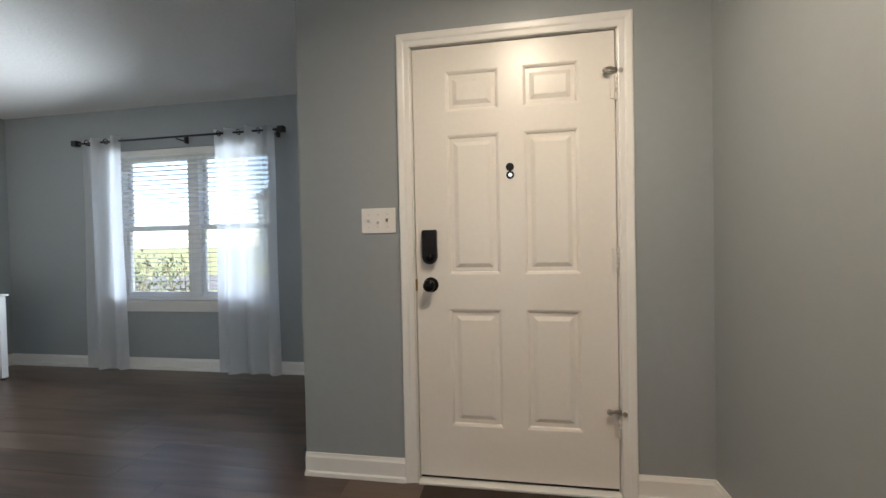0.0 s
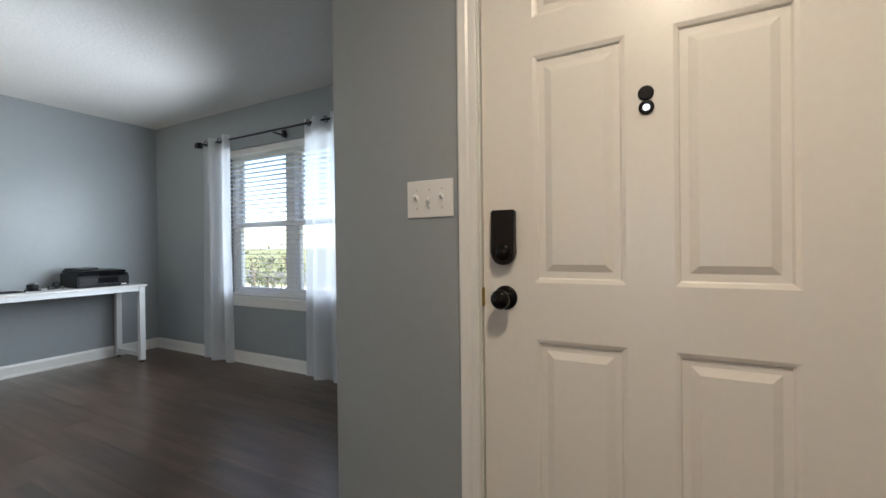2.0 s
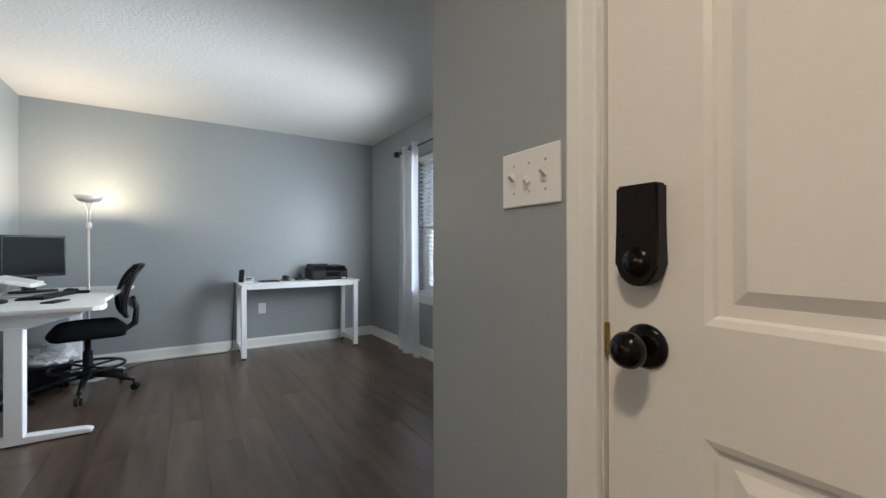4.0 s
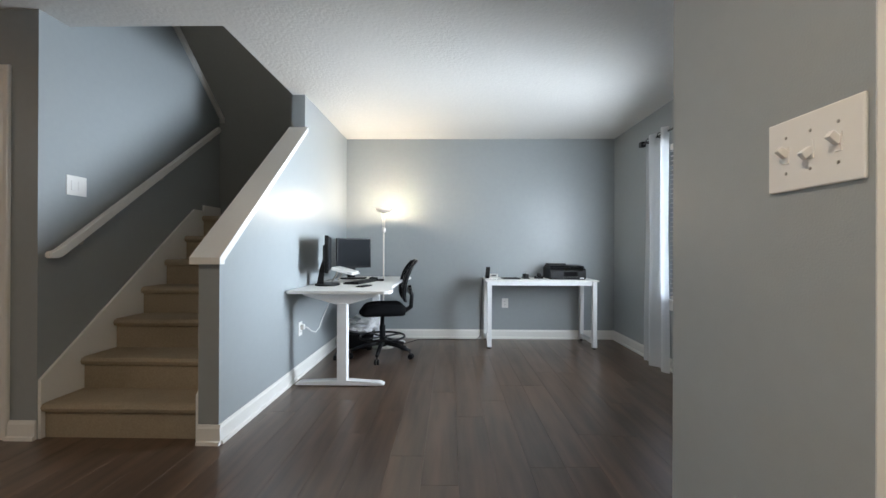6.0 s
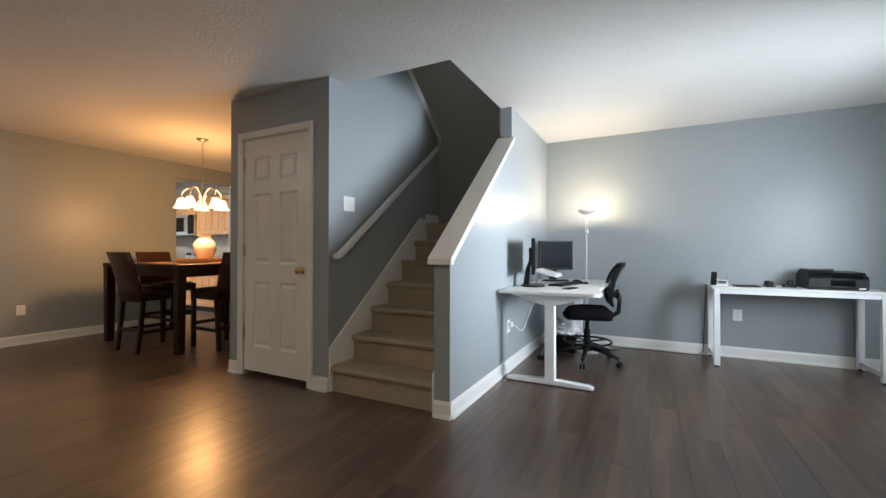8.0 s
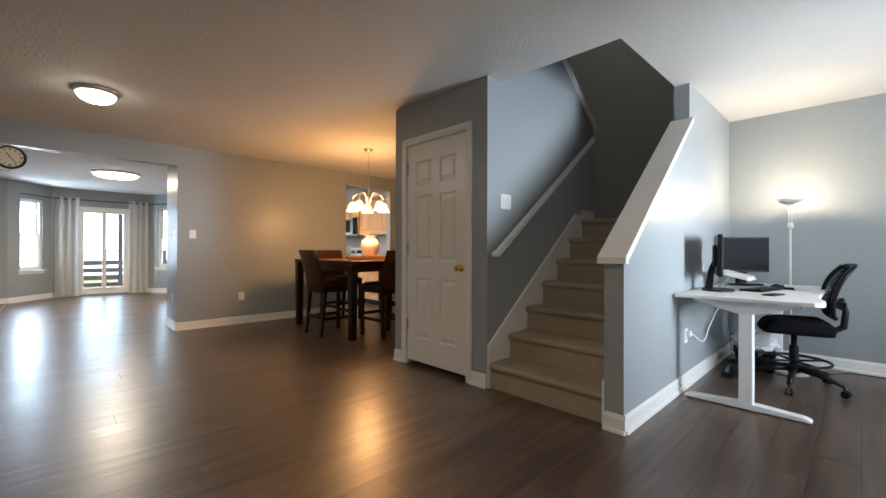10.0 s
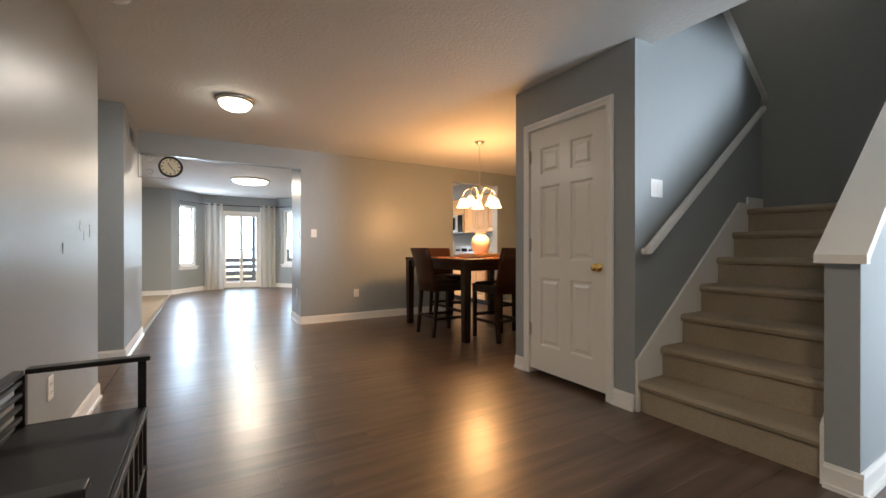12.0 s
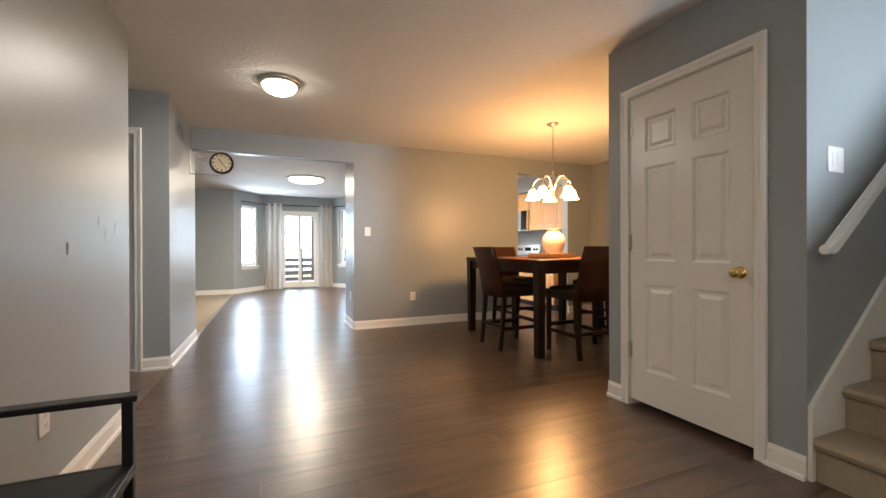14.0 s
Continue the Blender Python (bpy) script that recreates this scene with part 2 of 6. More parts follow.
def ring(bm, centre, radius, r, axis="z", seg=28, tseg=8):
    """A closed round hoop."""
    loops = []
    for i in range(seg):
        a = 2 * math.pi * i / seg
        loop = []
        for k in range(tseg):
            b = 2 * math.pi * k / tseg
            d = radius + r * math.cos(b)
            u, w, h = d * math.cos(a), d * math.sin(a), r * math.sin(b)
            p = {"z": (u, w, h), "y": (u, h, w), "x": (h, u, w)}[axis]
            loop.append(bm.verts.new(Vector(centre) + Vector(p)))
        loops.append(loop)
    for i in range(seg):
        a, b = loops[i], loops[(i + 1) % seg]
        for k in range(tseg):
            bm.faces.new((a[k], a[(k + 1) % tseg], b[(k + 1) % tseg], b[k])).smooth = True


def finish(bm, name, material):
    bmesh.ops.recalc_face_normals(bm, faces=bm.faces)
    me = bpy.data.meshes.new(name)
    bm.to_mesh(me)
    bm.free()
    me.materials.append(material)
    return new(name, me)


def part(name, bm, material, parent, label=""):
    ob = finish(bm, name, material)
    ob.parent = parent
    return tagged(ob, label) if label else ob


def structure(name, bm, material, label="", category=""):
    return tagged(finish(bm, name, material), label, category, kind="structure")


def thing(name, label, category, m=None, group=""):
    ob = new(name)
    ob.empty_display_size = 0.05
    if m is not None:
        ob.matrix_world = m
    return tagged(ob, label, category, group)


def B():
    return bmesh.new()


def boxes(*rows, bevel=0.0):
    bm = B()
    for r in rows:
        box(bm, *r, bevel=bevel)
    return bm

# ---------------------------------------------------------------- large structure
H = 2.45          # ceiling
XE, XW = 0.90, -4.90   # east and west wall faces
YD, YN = 2.30, 3.73    # entry wall face, window wall face
YS = -4.895            # far dining wall face

sub = structure("floor", boxes((-5.0, 0.9, -11.2, 3.85, -0.12, -0.012)), FLOOR, "dark walnut-brown wood-look laminate plank floor", "floor")
structure("carpet_floor", boxes((0.9, 4.0, -10.4, -5.05, -0.12, 0.004)), CARPET2, "tan wall-to-wall carpet in the far room", "carpet")
structure("hall_floor", boxes((0.9, 2.4, -3.99, -2.6, -0.12, 0.0)), FLOOR, "dark wood-look floor of the side hall", "floor")
structure("floor_trim", boxes((0.885, 0.915, -10.25, -5.17, 0.0, 0.01)), STEEL, "thin metal strip between plank floor and carpet", "trim")

# entry wall with the front door's opening
structure("wall_north_entry", boxes((-0.965, -0.398, YD, YD + 0.15, 0, H), (0.531, XE, YD, YD + 0.15, 0, H), (-0.398, 0.531, YD, YD + 0.15, 2.06, H)), WALL,
          "grey painted entry wall around the front door", "wall")
structure("wall_return", boxes((-0.965, -0.82, YD + 0.15, YN, 0, H)), WALL, "grey painted return wall beside the window room", "wall")
WX0, WX1, WZ0, WZ1 = -3.66, -2.04, 0.64, 2.06
structure("wall_north_window", boxes((-5.0, WX0, YN, YN + 0.16, 0, H), (WX1, -0.82, YN, YN + 0.16, 0, H), (WX0, WX1, YN, YN + 0.16, 0, WZ0), (WX0, WX1, YN, YN + 0.16, WZ1, H)), WALL,
          "grey painted wall with a double window", "wall")
structure("wall_west", boxes((-5.0, XW, -10.4, YN, 0, H)), WALL, "grey-blue painted wall behind the work tables", "wall")
structure("wall_east", boxes((XE, XE + 0.12, -2.73, YD + 0.15, 0, H)), WALL, "grey painted wall with a soft sheen and scuff marks", "wall")
structure("wall_hall", boxes((XE + 0.12, 2.4, -2.75, -2.63, 0, H), (2.4, 2.52, -3.99, -2.63, 0, H), (XE + 0.12, 1.16, -3.99, -3.85, 0, H), (1.96, 2.4, -3.99, -3.85, 0, H), (1.16, 1.96, -3.99, -3.85, 2.06, H)), WALL,
          "grey painted walls of the short side hall", "wall")
structure("wall_stub", boxes((XE, XE + 0.12, -5.17, -3.85, 0, H)), WALL, "grey painted stub wall with an air vent", "wall")
structure("wall_family_north", boxes((XE + 0.12, 4.0, -5.17, -5.05, 0, H)), WALL, "grey wall of the carpeted room", "wall")
structure("wall_family_east", boxes((4.0, 4.12, -10.4, -5.05, 0, H)), WALL, "grey wall of the carpeted room", "wall")
structure("wall_family_south", boxes((0.88, 4.0, -10.4, -10.25, 0, H)), WALL, "grey wall beside the bay", "wall")
structure("wall_header", boxes((-0.93, XE, -5.03, YS, 2.19, H)), WALL, "grey header over the wide opening", "wall")
structure("wall_south_dining", boxes((-3.455, -0.93, -5.03, YS, 0, H), (XW, -4.42, -5.03, YS, 0, H), (-4.42, -3.455, -5.03, YS, 2.22, H)), WALL,
          "grey painted dining wall with a kitchen doorway", "wall")
structure("wall_jamb", boxes((-1.05, -0.93, -5.55, -5.03, 0, H)), WALL, "short grey wall at the end of the opening", "wall")

# closet under the stairs and the partition between its two flights
CX = -2.175
structure("wall_closet_front", boxes((CX - 0.12, CX, -0.835, -0.62, 0, H), (CX - 0.12, CX, -1.79, -1.612, 0, H), (CX - 0.12, CX, -1.612, -0.835, 2.075, H)), WALL,
          "grey closet wall around a white door", "wall")
structure("wall_closet_south", boxes((XW, CX - 0.12, -1.79, -1.67, 0, 5.0)), WALL, "grey wall between stairs and dining area", "wall")
bm = B()
prism(bm, [(-2.295, 0), (-2.295, 3.75), (-3.98, 2.41), (-3.98, 0)], "y", -0.74, -0.62)
structure("wall_stair_partition", bm, WALL, "grey stair wall with a sloping top", "wall")
bm = B()
prism(bm, [(-2.30, 3.746), (-2.30, 3.80), (-4.02, 2.43), (-4.02, 2.376)], "y", -0.77, -0.59)
structure("trim_partition_cap", bm, TRIM, "white sloping cap on the stair wall", "trim")
# knee wall on the open side
bm = B()
prism(bm, [(-2.148, 0), (-2.148, 1.02), (-3.46, 2.10), (-3.46, H), (XW, H), (XW, 0)], "y", 0.325, 0.442)
structure("wall_stair_knee", bm, WALL, "grey-blue knee wall beside the stairs", "wall")
bm = B()
prism(bm, [(-2.100, 1.002), (-2.100, 1.040), (-3.46, 2.165), (-3.46, 2.122), (-2.147, 1.022), (-2.147, 1.002)], "y", 0.302, 0.472)
structure("trim_knee_cap", bm, TRIM, "white painted sloping cap of the knee wall", "trim")

# upper stairwell
for row in ((-5.0, XW, -1.79, 0.455, H, 5.0), (XW, -2.24, 0.335, 0.455, H + 0.22, 5.0), (-2.36, -2.24, -1.79, 0.335, H + 0.22, 5.0)):
    structure("wall_stairwell_upper", boxes(row), WALL, "grey wall of the upper stairwell", "wall")
structure("ceiling_stairwell", boxes((-5.0, -2.24, -1.79, 0.455, 5.0, 5.12)), CEIL, "white ceiling of the upper stairwell", "ceiling")
structure("ceiling", boxes((-5.0, 1.02, 0.335, 3.85, H, H + 0.22), (-2.36, 1.02, -1.67, 0.335, H, H + 0.22), (-5.0, 2.52, -5.05, -1.67, H, H + 0.22), (-5.0, 4.12, -11.3, -5.05, H, H + 0.22)), CEIL,
          "off-white textured ceiling", "ceiling")

# the breakfast bay
def slant(x0, y0, x1, y1):
    """The pose of an upright wall panel: its x runs from the first point to the second, its y points out of the room."""
    return pose(x0, y0, 0, 0, 0, math.degrees(math.atan2(y1 - y0, x1 - x0)))


def wall_with_hole(name, x0, y0, x1, y1, holes, label, thick=0.14):
    """Wall panels round one opening (u0, u1, z0, z1), drawn in the wall's own plane."""
    length = math.hypot(x1 - x0, y1 - y0)
    u0, u1, z0, z1 = holes
    bm = boxes((0, u0, 0, thick, 0, H), (u1, length, 0, thick, 0, H), (u0, u1, 0, thick, z1, H))
    if z0 > 0:
        box(bm, u0, u1, 0, thick, 0, z0)
    ob = structure(name, bm, WALL, label, "wall")
    ob.matrix_world = slant(x0, y0, x1, y1)
    return ob, length


BAYW = wall_with_hole("wall_bay_east", 0.88, -10.25, 0.25, -11.05, (0.26, 0.78, 0.64, 2.12), "slanted grey bay wall with a window")[0]
wall_with_hole("wall_bay_south", 0.25, -11.05, -1.50, -11.05, (0.42, 1.36, 0.03, 2.06), "grey bay wall around the sliding glass door")
BAYW2 = wall_with_hole("wall_bay_west", -1.50, -11.05, -2.13, -10.25, (0.24, 0.76, 0.64, 2.12), "slanted grey bay wall with a window")[0]
structure("wall_kitchen_south", boxes((XW, -2.13, -10.4, -10.25, 0, H)), WALL, "grey kitchen wall", "wall")

# baseboards: a flat board with a thin moulding on top and a shoe at the floor
def baseboard(name, x0, y0, x1, y1, h=0.108):
    """Runs from the first point to the second with the room on its left hand."""
    length = math.hypot(x1 - x0, y1 - y0)
    bm = B()
    prism(bm, [(0, 0), (0, h), (0.006, h), (0.009, h - 0.012), (0.013, h - 0.02), (0.013, 0.022), (0.024, 0.018), (0.026, 0)], "x", 0, length)
    ob = structure(name, bm, TRIM, "white painted baseboard", "baseboard")
    ob.matrix_world = slant(x0, y0, x1, y1)
    return ob


for row in ((-0.45, YD, -0.965, YD), (XE, YD, 0.585, YD), (-0.965, YN, XW, YN), (XW, YN, XW, 0.442), (XW, 0.442, -2.148, 0.442), (-2.148, 0.455, -2.148, 0.325),
            (CX, -1.665, CX, -1.79), (CX, -0.62, CX, -0.785), (CX, -1.79, XW, -1.79), (XW, -1.79, XW, YS), (XW, YS, -4.42, YS), (-3.455, YS, -0.93, YS),
            (-0.93, YS, -0.93, -5.55), (XE, -5.17, XE, -3.85), (XE, -3.85, 1.10, -3.85), (XE, -2.73, XE, YD),
            (0.88, -10.25, 4.0, -10.25), (0.25, -11.05, 0.88, -10.25), (-0.12, -11.05, 0.25, -11.05), (-1.50, -11.05, -1.16, -11.05), (-2.13, -10.25, -1.50, -11.05)):
    baseboard("baseboard", *row)

# ---------------------------------------------------------------- stairs
STEP, RUN, X1 = 0.2, 0.2475, -2.205
stairs = thing("carpeted_stairs", "beige carpeted staircase with white skirt boards rising beside the closet", "stairs")
for n in range(7):
    xf = X1 - RUN * n
    xb = xf - RUN - 0.01 if n < 6 else XW
    z1 = STEP * (n + 1)
    bm = B()
    if n < 6:
        prism(bm, [(xf, z1 - STEP), (xf, z1 - 0.055), (xf + 0.022, z1 - 0.045), (xf + 0.030, z1 - 0.024), (xf + 0.020, z1 - 0.006), (xf - 0.004, z1), (xb, z1), (xb, z1 - STEP)], "y", -0.600, 0.307)
        part("step", bm, CARPET, stairs)
    else:
        prism(bm, [(xf, z1 - STEP), (xf, z1 - 0.055), (xf + 0.022, z1 - 0.045), (xf + 0.030, z1 - 0.024), (xf + 0.020, z1 - 0.006), (xf - 0.004, z1), (xb, z1), (xb, z1 - STEP)], "y", -0.600, 0.307)
        box(bm, XW, -3.98, -1.67, -0.62, z1 - STEP, z1 - 0.001)
        part("landing", bm, CARPET, stairs)
bm = B()
prism(bm, [(-2.18, 0), (-2.18, 0.335), (-3.56, 1.447), (-3.70, 1.447), (-3.70, 0)], "y", -0.62, -0.602)
part("skirt_board", bm, TRIM, stairs)
bm = B()
prism(bm, [(-2.152, 0), (-2.152, 0.27), (-3.60, 1.48), (XW, 1.48), (XW, 0)], "y", 0.309, 0.324)
part("skirt_board", bm, TRIM, stairs)
bm = boxes((-3.975, -3.70, -0.618, -0.603, 1.402, 1.50))
part("landing_board", bm, TRIM, stairs)

rail = thing("stair_handrail", "white painted wooden handrail fixed along the stair wall", "handrail")
bm = B()
prism(bm, [(-2.165, 1.03), (-2.165, 1.068), (-2.225, 1.072), (-3.85, 2.288), (-3.87, 2.245), (-2.235, 1.03)], "y", -0.575, -0.535)
bmesh.ops.bevel(bm, geom=list(bm.edges), offset=0.008, segments=2, affect="EDGES")
part("rail", bm, TRIM, rail)
for x in (-2.4, -3.1, -3.75):
    z = 1.045 + (-2.23 - x) * 0.748
    bm = B()
    tube(bm, [(x, -0.62, z - 0.06), (x, -0.575, z - 0.055), (x, -0.555, z)], 0.008)
    part("bracket", bm, STEEL, rail)

# ---------------------------------------------------------------- doors


def door_leaf(bm, w, h, t, panels, face=-1):
    """A moulded leaf in its own plane (x across, z up), its front towards -y; panels are (x0, x1, z0, z1) fields with a sunk moulding and a raised middle."""
    xs = sorted({0, w} | {p[0] for p in panels} | {p[1] for p in panels})
    zs = sorted({0, h} | {p[2] for p in panels} | {p[3] for p in panels})
    def sunk(x, z):
        return any(p[0] <= x <= p[1] and p[2] <= z <= p[3] for p in panels)
    for a, b in zip(xs, xs[1:]):
        for c, d in zip(zs, zs[1:]):
            if not sunk((a + b) / 2, (c + d) / 2):
                bm.faces.new([bm.verts.new(p) for p in ((a, 0, c), (b, 0, c), (b, 0, d), (a, 0, d))])
    for x0, x1, z0, z1 in panels:
        rings = []
        for inset, y in ((0, 0), (0.010, 0.004), (0.014, 0.011), (0.032, 0.011), (0.052, 0.002)):
            rings.append([bm.verts.new((x, y, z)) for x, z in ((x0 + inset, z0 + inset), (x1 - inset, z0 + inset), (x1 - inset, z1 - inset), (x0 + inset, z1 - inset))])
        for r, s in zip(rings, rings[1:]):
            for k in range(4):
                bm.faces.new((r[k], r[(k + 1) % 4], s[(k + 1) % 4], s[k]))
        bm.faces.new(rings[-1])
    for q in (((0, 0, 0), (0, t, 0), (0, t, h), (0, 0, h)), ((w, 0, 0), (w, t, 0), (w, t, h), (w, 0, h)), ((0, 0, h), (w, 0, h), (w, t, h), (0, t, h)),
              ((0, 0, 0), (w, 0, 0), (w, t, 0), (0, t, 0)), ((0, t, 0), (w, t, 0), (w, t, h), (0, t, h))):
        bm.faces.new([bm.verts.new(p) for p in q])
    bmesh.ops.remove_doubles(bm, verts=bm.verts, dist=0.0002)


def casing(bm, w, h, wide, m):
    """A mitred door casing of stepped profile round an opening w by h; its front towards -y."""
    prof = [(0.0, 0.0), (0.0, -0.011), (0.006, -0.013), (0.026, -0.013), (0.034, -0.017), (wide - 0.006, -0.020), (wide, -0.016), (wide, 0.0)]
    runs = []
    for o, y in prof:
        runs.append([bm.verts.new(m @ Vector(p)) for p in ((-o, y, 0), (-o, y, h + o), (w + o, y, h + o), (w + o, y, 0))])
    for a, b in zip(runs, runs[1:]):
        for k in range(3):
            bm.faces.new((a[k], a[k + 1], b[k + 1], b[k]))
    for k in (0, 3):
        bm.faces.new([r[k] for r in runs])


def hinge(parent, x, z, material, m, pin=False):
    bm = B()
    for k in range(5):
        lathe(bm, [(0.0065, 0.0), (0.0075, 0.001), (0.0075, 0.019), (0.0065, 0.020)], 10, m @ pose(x, -0.007, z + 0.021 * k))
    lathe(bm, [(0.004, -0.008), (0.006, -0.003), (0.006, 0.0)], 10, m @ pose(x, -0.007, z))
    lathe(bm, [(0.006, 0.0), (0.006, 0.003), (0.003, 0.009)], 10, m @ pose(x, -0.007, z + 0.105))
    box(bm, x - 0.022, x + 0.018, -0.0025, 0.001, z, z + 0.105, m=m)
    h = part("hinge", bm, material, parent)
    if pin:
        bm = B()
        tube(bm, [m @ Vector(p) for p in ((x + 0.004, -0.012, z + 0.115), (x - 0.045, -0.020, z + 0.118))], 0.0065)
        tube(bm, [m @ Vector(p) for p in ((x + 0.002, -0.010, z + 0.124), (x - 0.035, -0.030, z + 0.126), (x - 0.046, -0.030, z + 0.120))], 0.005)
        lathe(bm, [(0.011, -0.009), (0.013, 0.0), (0.011, 0.009)], 10, m @ pose(x - 0.046, -0.020, z + 0.118, 90, 0, 0))
        lathe(bm, [(0.009, -0.006), (0.011, 0.0), (0.009, 0.006)], 10, m @ pose(x + 0.016, -0.022, z + 0.112, 90, 0, 0))
        part("door_stop", bm, STEEL, h, "brass and nickel hinge-pin door stop")
    return h


# front door
FD = tagged(new("door_1"), "closed white six-panel front door with black lock and knob", "door", kind="structure")
FD.matrix_world = Matrix.Identity(4)
fm = pose(-0.384, YD + 0.010, 0.030)
fx0, fx1, fx2, fx3 = 0.155, 0.397, 0.506, 0.748
fp = [(a, b, c, d) for a, b in ((fx0, fx1), (fx2, fx3)) for c, d in ((0.243, 0.793), (0.955, 1.603), (1.712, 1.897))]
bm = B()
door_leaf(bm, 0.900, 2.012, 0.042, fp)
bm.transform(fm)
part("leaf", bm, DOOR, FD)
bm = B()
casing(bm, 0.917, 2.047, 0.062, pose(-0.3925, YD, 0))
part("casing", bm, TRIM, FD)
bm = boxes((-0.396, -0.3885, YD + 0.002, YD + 0.14, 0.0, 2.052), (0.5205, 0.529, YD + 0.002, YD + 0.14, 0.0, 2.052), (-0.3885, 0.5205, YD + 0.002, YD + 0.14, 2.046, 2.058))
part("jamb", bm, TRIM, FD)
bm = boxes((-0.388, 0.520, YD - 0.028, YD + 0.14, 0.001, 0.014), bevel=0.004)
part("threshold", bm, TRIM, FD, "white painted sill with a dark gap above")
# Black strip that fills the gap between sill and leaf.
bm = boxes((-0.384, 0.516, YD + 0.020, YD + 0.05, 0.0145, 0.0295))
part("sill_gap_strip", bm, BLACK, FD)
# Added unseen black strips: they darken the gap round the leaf and block daylight.
bm = boxes((-0.3885, -0.374, YD + 0.0525, YD + 0.066, 0.03, 2.046), (0.506, 0.5205, YD + 0.0525, YD + 0.066, 0.03, 2.046), (-0.374, 0.506, YD + 0.0525, YD + 0.066, 2.032, 2.046))
part("dark_gap_strip", bm, BLACK, FD)
for z, pin in ((1.745, True), (0.99, False), (0.262, True)):
    hinge(FD, 0.519, z, PALE_NICKEL, pose(0, YD + 0.006, 0), pin)

lock = thing("smart_lock", "black electronic deadbolt with a rounded lower end on the door", "door lock", pose(-0.315, YD + 0.010, 1.116))
bm = B()
pts = [(-0.035, 0.080), (0.035, 0.080)] + [(0.035 * math.cos(a), -0.046 + 0.035 * math.sin(a)) for a in [-(math.pi * k / 12) for k in range(13)]]
prism(bm, pts, "y", -0.030, 0.0)
bmesh.ops.bevel(bm, geom=list(bm.edges), offset=0.004, segments=2, affect="EDGES")
part("housing", bm, BLACK, lock)
bm = B()
lathe(bm, [(0.025, 0.0), (0.024, 0.002), (0.018, 0.006), (0.010, 0.008), (0.003, 0.0085)], 28, pose(0, -0.029, -0.043, 90, 0, 0))
part("thumb_turn", bm, BLACK_GLOSS, lock)
for x in (-0.020, 0.020):
    part("indicator", boxes((x - 0.003, x + 0.003, -0.0308, -0.029, -0.002, 0.000)), BLACK_GLOSS, lock)

knob = thing("door_knob", "round glossy black door knob with a brass latch edge", "door knob", pose(-0.315, YD + 0.010, 0.938))
bm = B()
lathe(bm, [(0.036, 0.0), (0.036, 0.004), (0.030, 0.009), (0.014, 0.012)], 24, pose(0, 0, 0, 90, 0, 0))
part("rosette", bm, BLACK_GLOSS, knob)
bm = B()
lathe(bm, [(0.012, 0.010), (0.012, 0.026), (0.020, 0.031), (0.0275, 0.042), (0.029, 0.052), (0.025, 0.062), (0.015, 0.068), (0.004, 0.070)], 24, pose(0, 0, 0, 90, 0, 0))
part("grip", bm, BLACK_GLOSS, knob)
bm = boxes((-0.0735, -0.066, -0.0065, 0.020, -0.028, 0.028), bevel=0.0015)
part("latch_plate", bm, OLD_BRASS, knob, "worn brass latch plate")

peep = thing("peephole_viewer", "black round door viewer with a swung-up cover", "peephole", pose(0.062, YD + 0.010, 1.437))
bm = B()
lathe(bm, [(0.018, 0.0), (0.018, 0.005), (0.014, 0.007), (0.0095, 0.007), (0.009, 0.002)], 24, pose(0, 0, 0, 90, 0, 0))
part("barrel", bm, BLACK, peep)
bm = B()
lathe(bm, [(0.0088, 0.0), (0.0088, 0.004), (0.004, 0.0052)], 18, pose(0, 0, 0, 90, 0, 0))
# The lens material glows by itself, standing for daylight from outside.
part("lens", bm, glow("daylit_viewer_lens", (0.9, 0.95, 1.0), 0.3), peep, "glass lens with daylight put in as a glow")
bm = B()
lathe(bm, [(0.0185, 0.0), (0.0185, 0.004), (0.014, 0.006)], 24, pose(-0.001, -0.0005, 0.036, 90, 0, 0))
part("cover", bm, BLACK, peep)

# closet door
CD = tagged(new("door_2"), "closed white six-panel closet door with a brass knob", "door", kind="structure")
cm = pose(CX, -1.606, 0.045) @ pose(0, 0, 0, 0, 0, 90) @ pose(0, 0.006, 0)
bm = B()
cp = [(a, b, c, d) for a, b in ((0.115, 0.335), (0.435, 0.650)) for c, d in ((0.21, 0.78), (0.93, 1.54), (1.635, 1.86))]
door_leaf(bm, 0.765, 2.015, 0.035, cp)
bm.transform(cm)
part("leaf", bm, DOOR, CD)
bm = B()
casing(bm, 0.777, 2.070, 0.058, pose(CX, -1.612, 0) @ pose(0, 0, 0, 0, 0, 90))
part("casing", bm, TRIM, CD)
bm = boxes((CX - 0.12, CX - 0.002, -1.612, -1.6075, 0, 2.068), (CX - 0.12, CX - 0.002, -0.8395, -0.835, 0, 2.068), (CX - 0.12, CX - 0.002, -1.6075, -0.8395, 2.0635, 2.0745))
part("jamb", bm, TRIM, CD)
cmh = pose(CX, 0, 0) @ pose(0, 0, 0, 0, 0, 90)
for z in (1.80, 1.045, 0.325):
    hinge(CD, -1.609, z, STEEL, cmh @ pose(0, 0.004, 0))
bm = B()
km = pose(CX - 0.006, -0.905, 0.930) @ pose(0, 0, 0, 0, 90, 0)
lathe(bm, [(0.033, 0.0), (0.033, 0.004), (0.020, 0.010), (0.011, 0.014), (0.011, 0.028), (0.020, 0.034), (0.027, 0.046), (0.026, 0.056), (0.018, 0.064), (0.006, 0.066)], 24, km)
part("door_knob", bm, BRASS, CD, "polished brass knob")

